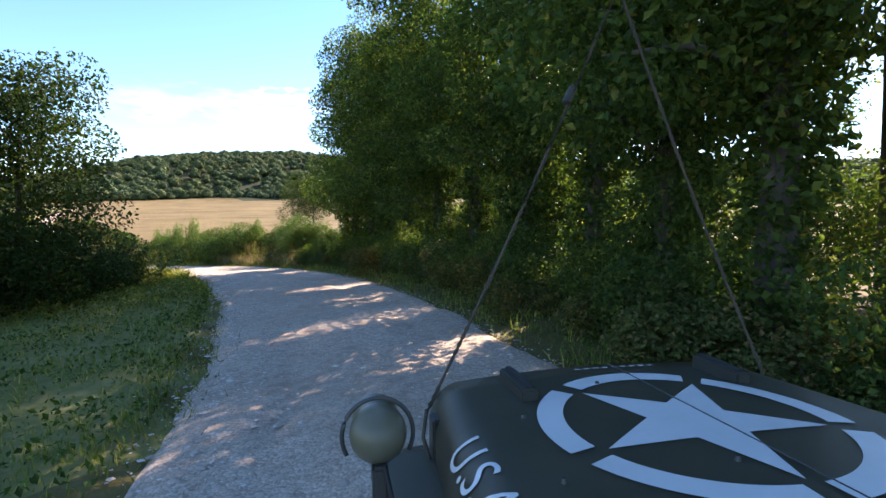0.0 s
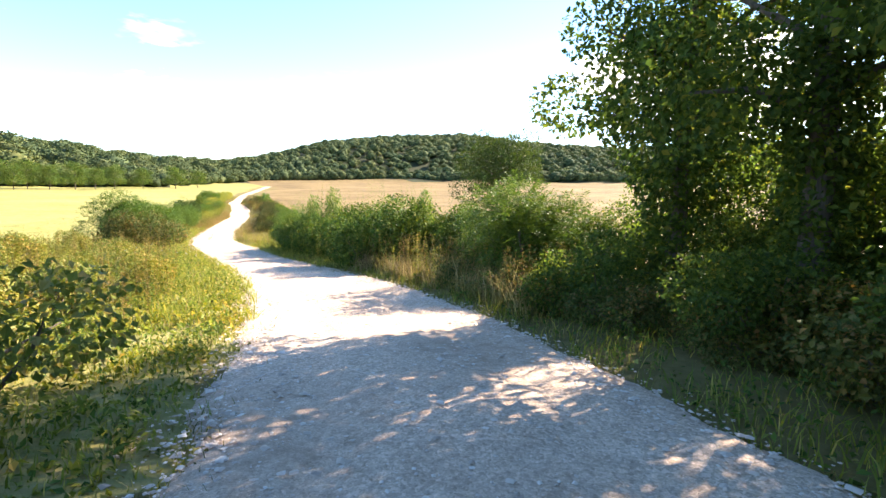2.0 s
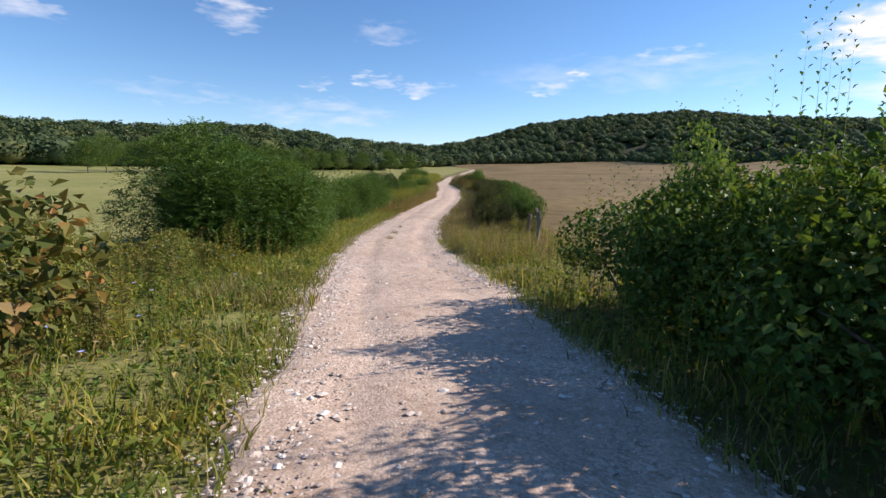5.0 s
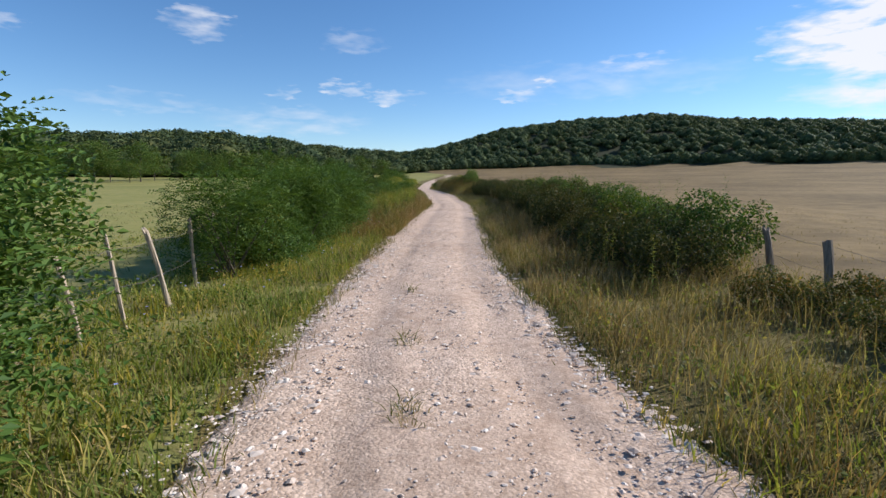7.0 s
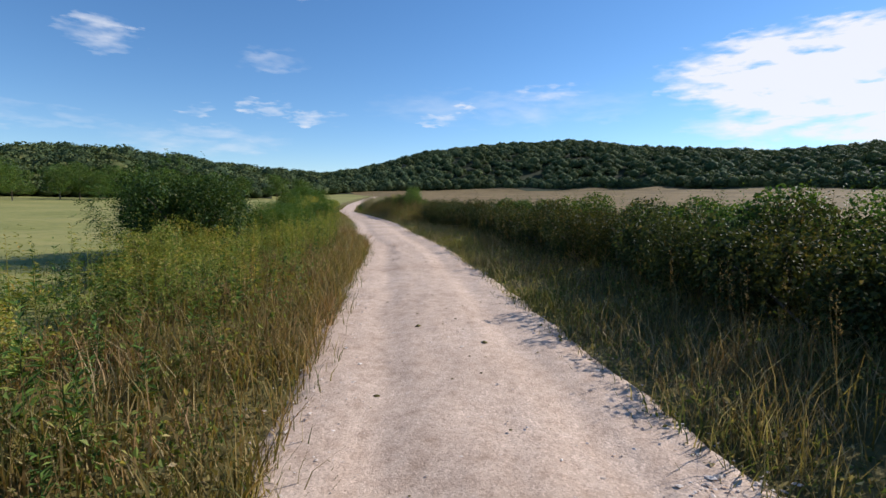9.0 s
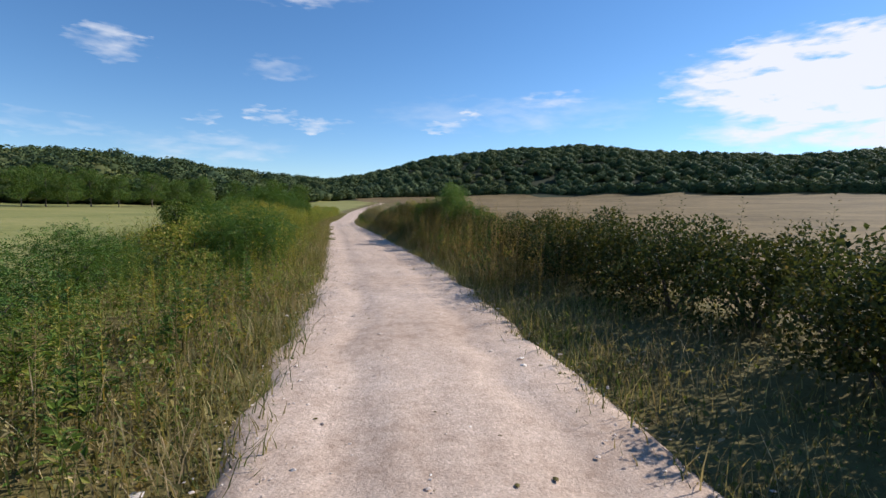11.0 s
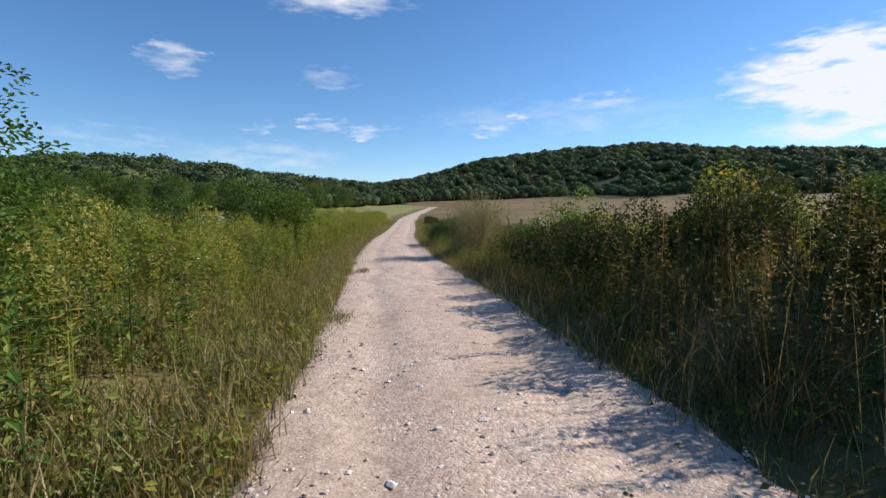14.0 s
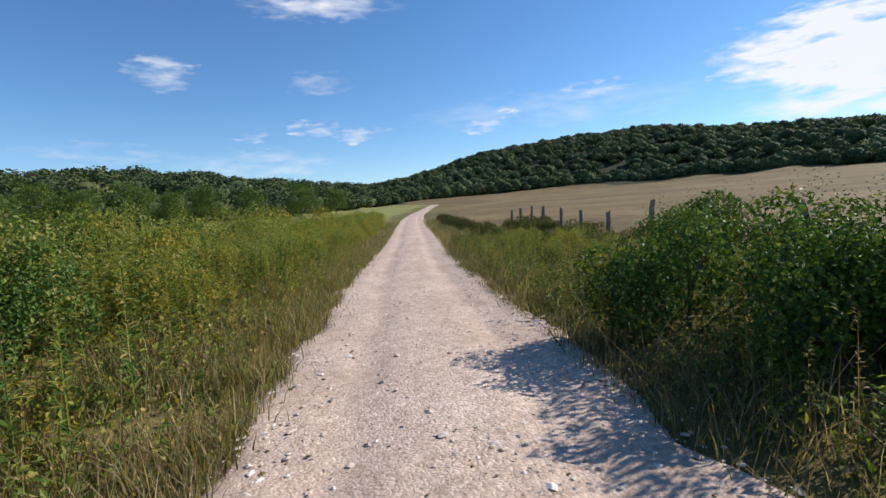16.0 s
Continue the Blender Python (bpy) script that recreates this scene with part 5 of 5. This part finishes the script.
woods("wooded_hill", "dark broadleaved forest covering the long hill", 5, 116, 8200, 4.6, 0, 20, 84, 0.27, 0.55, 0.95)


def edge_tree(az, r, size):
    x, y = MID[0] + r * math.sin(radians(az)), MID[1] + r * math.cos(radians(az))
    tree("meadow_tree", SMALL, x, y, size, "rounded tree at the edge of the meadow", "trees at the meadow edge")


for az, r, s in ((-36, 130, 1.9), (-34, 134, 2.3), (-31, 150, 2.0), (-28.5, 146, 2.5), (-27, 150, 2.0), (-25.5, 142, 1.3), (-24, 160, 2.6), (-22.5, 168, 2.1), (-19, 185, 2.4), (-17.5, 190, 2.6), (-16, 186, 2.0), (-14.5, 198, 2.6),
                 (-12.5, 200, 2.3), (-10, 208, 2.6), (-8, 215, 2.2), (-6, 222, 2.5), (-3, 235, 2.3), (0.5, 240, 2.6), (3, 260, 2.2)):
    edge_tree(az, r, s)

# ---- the open field car at the start of the track ----


def paint(name, colour, rough, dirt):
    m, n, l, b = material(name)
    c = n.new("ShaderNodeTexCoord")
    a = noise_node(n, l, c.outputs["Object"], 5, 5)
    r = ramp(n, [(0.35, colour), (0.7, dirt)])
    l.new(a.outputs[0], r.inputs[0])
    l.new(r.outputs[0], b.inputs["Base Color"])
    b.inputs["Roughness"].default_value = rough
    fine = noise_node(n, l, c.outputs["Object"], 180, 2)
    bump(n, l, fine.outputs[0], 0.06, 0.002, b)
    return m


OLIVE = paint("olive drab paint", (0.135, 0.125, 0.085), 0.38, (0.16, 0.145, 0.1))
WHITE_PAINT = paint("stencilled white paint", (0.78, 0.78, 0.76), 0.4, (0.70, 0.70, 0.68))
RUBBER = paint("black rubber", (0.02, 0.02, 0.02), 0.8, (0.035, 0.033, 0.03))
CANVAS = paint("khaki canvas", (0.16, 0.14, 0.08), 0.9, (0.20, 0.17, 0.10))
DARK_WOOD = paint("dark painted wood", (0.03, 0.03, 0.024), 0.6, (0.05, 0.047, 0.035))
STEEL = paint("dark steel", (0.05, 0.05, 0.045), 0.4, (0.08, 0.07, 0.06))
ROPE = paint("dark twisted cord", (0.05, 0.038, 0.028), 0.85, (0.11, 0.08, 0.05))
LENS, _n, _l, _b = material("lamp glass")
_b.inputs["Base Color"].default_value, _b.inputs["Roughness"].default_value, _b.inputs["Metallic"].default_value = (0.6, 0.62, 0.62, 1), 0.1, 0.5

CAR = new("field_car")
CAR.matrix_basis = pose(1.388, 0.392, 2.1, 0, 0, -35.6)
tagged(CAR, "open olive drab field car with a white star on its hood", "car")


def part(name, bm, mat, parent, label="", smooth=False):
    me = bpy.data.meshes.new(name)
    bm.to_mesh(me)
    bm.free()
    me.materials.append(mat)
    if smooth:
        me.polygons.foreach_set("use_smooth", [True] * len(me.polygons))
    return link(name, me, parent, label)


def box(x0, x1, y0, y1, z0, z1, round_by=0.01):
    bm = bmesh.new()
    bmesh.ops.create_cube(bm, size=1.0, matrix=Matrix.LocRotScale(((x0 + x1) / 2, (y0 + y1) / 2, (z0 + z1) / 2), None, (x1 - x0, y1 - y0, z1 - z0)))
    if round_by:
        bmesh.ops.bevel(bm, geom=bm.edges[:], offset=round_by, segments=2, affect="EDGES")
    return bm


def disc(radius, depth, m, segments=32, radius2=None, round_by=0.0):
    bm = bmesh.new()
    bmesh.ops.create_cone(bm, cap_ends=True, segments=segments, radius1=radius, radius2=radius if radius2 is None else radius2, depth=depth, matrix=m)
    if round_by:
        rim = [e for e in bm.edges if len(e.link_faces) == 2 and e.calc_face_angle() > 1.0]
        bmesh.ops.bevel(bm, geom=rim, offset=round_by, segments=3, affect="EDGES")
    return bm


def pipe(name, points, radius, mat, parent, sides=8, label=""):
    v, f = tube(points, [radius] * len(points), sides)
    return link(name, mesh_of(name, v, f, mat, smooth=True), parent, label)


HOOD_Z, FRONT, REAR = 1.09, 0.53, -0.63


def hood_point(y, a, lift=0.0):
    """A point of the hood: y forward of the star's centre, a along the panel from the middle line."""
    t = (y - REAR) / (FRONT - REAR)
    half = 0.60 - 0.10 * t              # flat top
    rad = 0.11
    s, q = (1 if a >= 0 else -1), abs(a)
    arc = rad * math.pi / 2
    top = HOOD_Z + 0.018 * (1 - min(q / half, 1) ** 2) - 0.03 * t
    if q <= half:
        p, n = (q, top), (0.05 * q, 1)
    elif q <= half + arc:
        w = (q - half) / rad
        p, n = (half + rad * math.sin(w), top - rad * (1 - math.cos(w))), (math.sin(w), math.cos(w))
    else:
        p, n = (half + rad, top - rad - (q - half - arc)), (1, 0)
    return (s * (p[0] + n[0] * lift), y - 0.04 * (q / 0.6) ** 2 * max(t - 0.6, 0), p[1] + n[1] * lift)


def hood_sheet(bm, rows, cols, lift=0.0):
    grid = [[bm.verts.new(hood_point(y, a, lift)) for a in cols] for y in rows]
    for r0, r1 in zip(grid, grid[1:]):
        for j in range(len(cols) - 1):
            bm.faces.new((r0[j], r0[j + 1], r1[j + 1], r1[j]))
    return bm


cols = [-1.0, -0.86, -0.78] + [-0.76 + 0.02 * i for i in range(15)] + [-0.42 + 0.12 * i for i in range(8)] + [0.48 + 0.02 * i for i in range(15)] + [0.78, 0.86, 1.0]
hb = hood_sheet(bmesh.new(), [REAR + (FRONT - REAR) * i / 12 for i in range(13)], cols)
bmesh.ops.solidify(hb, geom=hb.faces[:], thickness=0.006)
hood = part("hood", hb, OLIVE, CAR, "olive drab hood panel with rounded sides", True)


def flat_outline(name, outline, lift, mat, parent, label=""):
    """A painted shape, laid on the hood."""
    bm = bmesh.new()
    f = bm.faces.new([bm.verts.new((x, y, 0)) for x, y in outline])
    bmesh.ops.triangulate(bm, faces=[f])
    for _ in range(2):
        bmesh.ops.subdivide_edges(bm, edges=bm.edges[:], cuts=1, use_grid_fill=False)
    for v in bm.verts:
        v.co = hood_point(v.co.y, v.co.x, lift)
    bmesh.ops.recalc_face_normals(bm, faces=bm.faces[:])
    return part(name, bm, mat, parent, label)


R_STAR = 0.32
star = [((R_STAR if k % 2 == 0 else R_STAR * 0.382) * math.sin(math.pi + k * math.pi / 5), (R_STAR if k % 2 == 0 else R_STAR * 0.382) * math.cos(math.pi + k * math.pi / 5)) for k in range(10)]
flat_outline("star", star, 0.004, WHITE_PAINT, hood, "white five-pointed star pointing to the rear")
for k in range(5):
    a0, a1 = math.pi + k * 1.25664 + 0.075, math.pi + (k + 1) * 1.25664 - 0.075
    steps = [a0 + (a1 - a0) * i / 14 for i in range(15)]
    ring = [(1.27 * R_STAR * math.sin(a), 1.27 * R_STAR * math.cos(a)) for a in steps] + [(1.05 * R_STAR * math.sin(a), 1.05 * R_STAR * math.cos(a)) for a in reversed(steps)]
    flat_outline("ring_segment", ring, 0.004, WHITE_PAINT, hood, "white stencilled ring segment")

# stencilled letters down the hood's rounded side
font = bpy.data.curves.new("lettering", "FONT")
font.body, font.size, font.extrude = "U.S.A", 0.155, 0.0
tmp = bpy.data.objects.new("lettering", font)
scene.collection.objects.link(tmp)
text_mesh = bpy.data.meshes.new_from_object(tmp.evaluated_get(bpy.context.evaluated_depsgraph_get()))
bpy.data.objects.remove(tmp)
tb = bmesh.new()
tb.from_mesh(text_mesh)
bmesh.ops.triangulate(tb, faces=tb.faces[:])
for _ in range(2):
    bmesh.ops.subdivide_edges(tb, edges=tb.edges[:], cuts=1)
for v in tb.verts:
    v.co = hood_point(0.085 - v.co.x, -0.665 + v.co.y * 0.95, 0.003)
part("lettering", tb, WHITE_PAINT, hood, "white stencilled letters U.S.A")
for k in range(3):
    bb = bmesh.new()
    hood_sheet(bb, [-0.02 - 0.05 * k, -0.055 - 0.05 * k], [-0.93, -0.90, -0.87, -0.84], 0.003)
    part("stencil_bar", bb, WHITE_PAINT, hood, "white stencil mark on the side")
for k in range(9):
    bb = bmesh.new()
    hood_sheet(bb, [0.482, 0.494], [-0.10 + 0.035 * k, -0.10 + 0.035 * k + 0.02], 0.003)
    part("stencil_bar", bb, WHITE_PAINT, hood, "small white stencil mark at the front edge")

for sx in (-0.355, 0.375):
    block = part("hood_block", box(sx - 0.027, sx + 0.027, 0.25, 0.47, HOOD_Z - 0.03, HOOD_Z + 0.022, 0.006), DARK_WOOD, CAR, "dark wooden hood block")
    part("rubber_pad", box(sx - 0.012, sx + 0.012, 0.26, 0.46, HOOD_Z + 0.018, HOOD_Z + 0.03, 0.004), RUBBER, block)
for x, y in ((-0.42, 0.144), (-0.064, -0.214), (0.05, 0.40), (-0.46, -0.2), (-0.1, 0.33)):
    b = disc(0.008, 0.012, Matrix.Translation(hood_point(y, x, 0.004)), 10, 0.005)
    part("rivet", b, STEEL, hood)
# Thin dark raised line along the hood, just right of the middle.
pipe("hood_line", [hood_point(y, 0.05, 0.0035) for y in np.linspace(FRONT - 0.01, REAR + 0.02, 10)], 0.003, STEEL, hood, 5)
for sx in (-1, 1):
    hook = np.array(hood_point(0.37, sx * 0.64, 0.0))
    latch = part("hood_latch", box(hook[0] - 0.02, hook[0] + 0.02, 0.33, 0.40, hook[2] - 0.16, hook[2] + 0.01, 0.006), STEEL, CAR, "steel hood catch")
    pipe("catch_wire", [hook + [sx * 0.02, -0.02, -0.14], hook + [sx * 0.045, 0.0, -0.05], hook + [sx * 0.03, 0.02, 0.03]], 0.006, STEEL, latch)

# grille, fenders, bumper, body
part("grille", box(-0.60, 0.60, 0.49, 0.53, 0.50, 1.035, 0.012), OLIVE, CAR)
for k in range(9):
    part("grille_slot", box(-0.255 + k * 0.064 - 0.016, -0.255 + k * 0.064 + 0.016, 0.528, 0.536, 0.58, 0.98, 0.003), RUBBER, CAR)
for sx in (-1, 1):
    lamp = part("headlight", disc(0.085, 0.05, pose(sx * 0.44, 0.545, 0.86, 90), 28), OLIVE, CAR)
    part("lens", disc(0.074, 0.02, pose(sx * 0.44, 0.575, 0.86, 90), 28), LENS, lamp)
    fender = bmesh.new()
    prof = [(-0.62, 0.60), (-0.50, 0.80), (-0.30, 0.885), (0.10, 0.90), (0.42, 0.885), (0.62, 0.80), (0.70, 0.66)]
    lo = [fender.verts.new((sx * 0.62, y, z)) for y, z in prof]
    hi = [fender.verts.new((sx * 0.80, y, z - 0.015)) for y, z in prof]
    for i in range(len(prof) - 1):
        fender.faces.new((lo[i], lo[i + 1], hi[i + 1], hi[i]))
    bmesh.ops.solidify(fender, geom=fender.faces[:], thickness=0.02)
    bmesh.ops.recalc_face_normals(fender, faces=fender.faces[:])
    part("fender", fender, OLIVE, CAR)
part("bumper", box(-0.74, 0.74, 0.86, 0.90, 0.45, 0.59, 0.012), OLIVE, CAR)
for sx in (-0.36, 0.36):
    part("frame_rail", box(sx - 0.03, sx + 0.03, -2.5, 0.88, 0.46, 0.56, 0.008), OLIVE, CAR)
part("cowl", box(-0.68, 0.68, -0.82, -0.63, 0.55, 1.07, 0.03), OLIVE, CAR)
part("floor_pan", box(-0.70, 0.70, -2.45, -0.80, 0.50, 0.55, 0.01), OLIVE, CAR)
for sx in (-1, 1):
    part("body_side", box(min(sx * 0.68, sx * 0.72), max(sx * 0.68, sx * 0.72), -1.35, -0.80, 0.50, 0.72, 0.012), OLIVE, CAR)
    part("rear_side", box(min(sx * 0.68, sx * 0.72), max(sx * 0.68, sx * 0.72), -2.47, -1.35, 0.58, 0.97, 0.012), OLIVE, CAR)
    seat = part("seat", box(sx * 0.33 - 0.22, sx * 0.33 + 0.22, -1.62, -1.18, 0.68, 0.78, 0.03), CANVAS, CAR, "khaki canvas seat")
    part("backrest", box(sx * 0.33 - 0.22, sx * 0.33 + 0.22, -1.70, -1.62, 0.76, 1.10, 0.03), CANVAS, seat)
part("tailgate", box(-0.70, 0.70, -2.49, -2.45, 0.52, 0.97, 0.012), OLIVE, CAR)
wheel_ring = [(-0.33 + 0.20 * math.cos(a), -1.02 + 0.09 * math.sin(a), 1.05 + 0.18 * math.sin(a)) for a in np.linspace(0, 6.2832, 25)]
steering = pipe("steering_wheel", wheel_ring, 0.012, RUBBER, CAR)
pipe("steering_column", [(-0.33, -1.02, 1.05), (-0.33, -0.70, 0.85)], 0.018, STEEL, steering)


def car_wheel(x, y):
    w = part("wheel", disc(0.36, 0.16, pose(x, y, 0.375, 0, 90, 0), 36, round_by=0.035), RUBBER, CAR, smooth=False)
    part("rim", disc(0.20, 0.17, pose(x, y, 0.375, 0, 90, 0), 28), OLIVE, w)
    for k in range(22):
        a = k * 2 * math.pi / 22
        b = box(-0.08, 0.08, -0.018, 0.018, -0.012, 0.014, 0.004)
        bmesh.ops.transform(b, matrix=Matrix.Translation((x, y, 0.375)) @ pose(0, 0, 0, math.degrees(a)) @ pose(0, 0, 0.36, 0, 0, 25 if k % 2 else -25), verts=b.verts)
        part("tread_block", b, RUBBER, w)


for wx in (-0.62, 0.62):
    car_wheel(wx, 0.14)
    car_wheel(wx, -1.90)

# guarded marker lamp on the fender
lamp_bm = bmesh.new()
bmesh.ops.create_uvsphere(lamp_bm, u_segments=28, v_segments=18, radius=0.074)
for v in lamp_bm.verts:
    v.co = Vector((v.co.x, v.co.y * 1.05 + 0.0, v.co.z)) + Vector((-0.81, 0.153, 1.068))
marker = part("marker_lamp", lamp_bm, OLIVE, CAR, "round olive marker lamp with a wire guard", True)
part("lamp_rim", disc(0.062, 0.07, pose(-0.81, 0.215, 1.075, 90), 28), OLIVE, marker)
part("lamp_bracket", box(-0.83, -0.79, 0.08, 0.13, 0.87, 1.01, 0.008), STEEL, marker)
pipe("lamp_guard", [(-0.81 + 0.092 * math.cos(a), 0.16, 1.06 + 0.098 * math.sin(a)) for a in np.linspace(-0.5, math.pi + 0.5, 25)], 0.006, STEEL, marker)
pipe("lamp_cable", [(-0.80, 0.07, 1.02), (-0.79, 0.02, 0.97), (-0.78, 0.03, 0.88)], 0.006, RUBBER, marker)

# the tied-down whip antenna and its cords
knot = np.array([0.08, 0.56, 2.42])


def cord(a, b, label, strands=2):
    a, b = np.array(a, float), np.array(b, float)
    t = np.linspace(0, 1, 60)[:, None]
    sag = np.array([0, 0, -0.03]) * np.sin(np.pi * t)
    for s in range(strands):
        w = 2 * np.pi * (t * 26 + s / strands)
        twist = np.concatenate([np.cos(w), np.sin(w), 0 * w], 1) * 0.004
        pipe("cord", a + (b - a) * t + sag + twist, 0.0042, ROPE, CAR, 5, label)


left_hook, right_hook = np.array(hood_point(0.37, -0.64, 0.0)) + [-0.03, 0.02, 0.02], np.array(hood_point(0.35, 0.53, 0.01))
cord(left_hook, knot, "dark twisted tie cord")
cord(right_hook, knot, "dark twisted tie cord")
toggle_at = left_hook + (knot - left_hook) * 0.72
tg = disc(0.016, 0.07, Matrix.Translation(toggle_at) @ Vector(knot - left_hook).to_track_quat("Z", "Y").to_matrix().to_4x4(), 12, 0.012, 0.004)
part("cord_toggle", tg, DARK_WOOD, CAR, "small wooden cord toggle")
t = np.linspace(0, 1, 24)[:, None]
whip = (1 - t) ** 2 * knot + 2 * t * (1 - t) * np.array([0.4, -1.2, 3.6]) + t**2 * np.array([0.60, -2.35, 1.0])
pipe("whip_antenna", whip, 0.006, STEEL, CAR, 6)
part("antenna_base", disc(0.03, 0.16, pose(0.60, -2.35, 0.97), 16, 0.02), RUBBER, CAR)
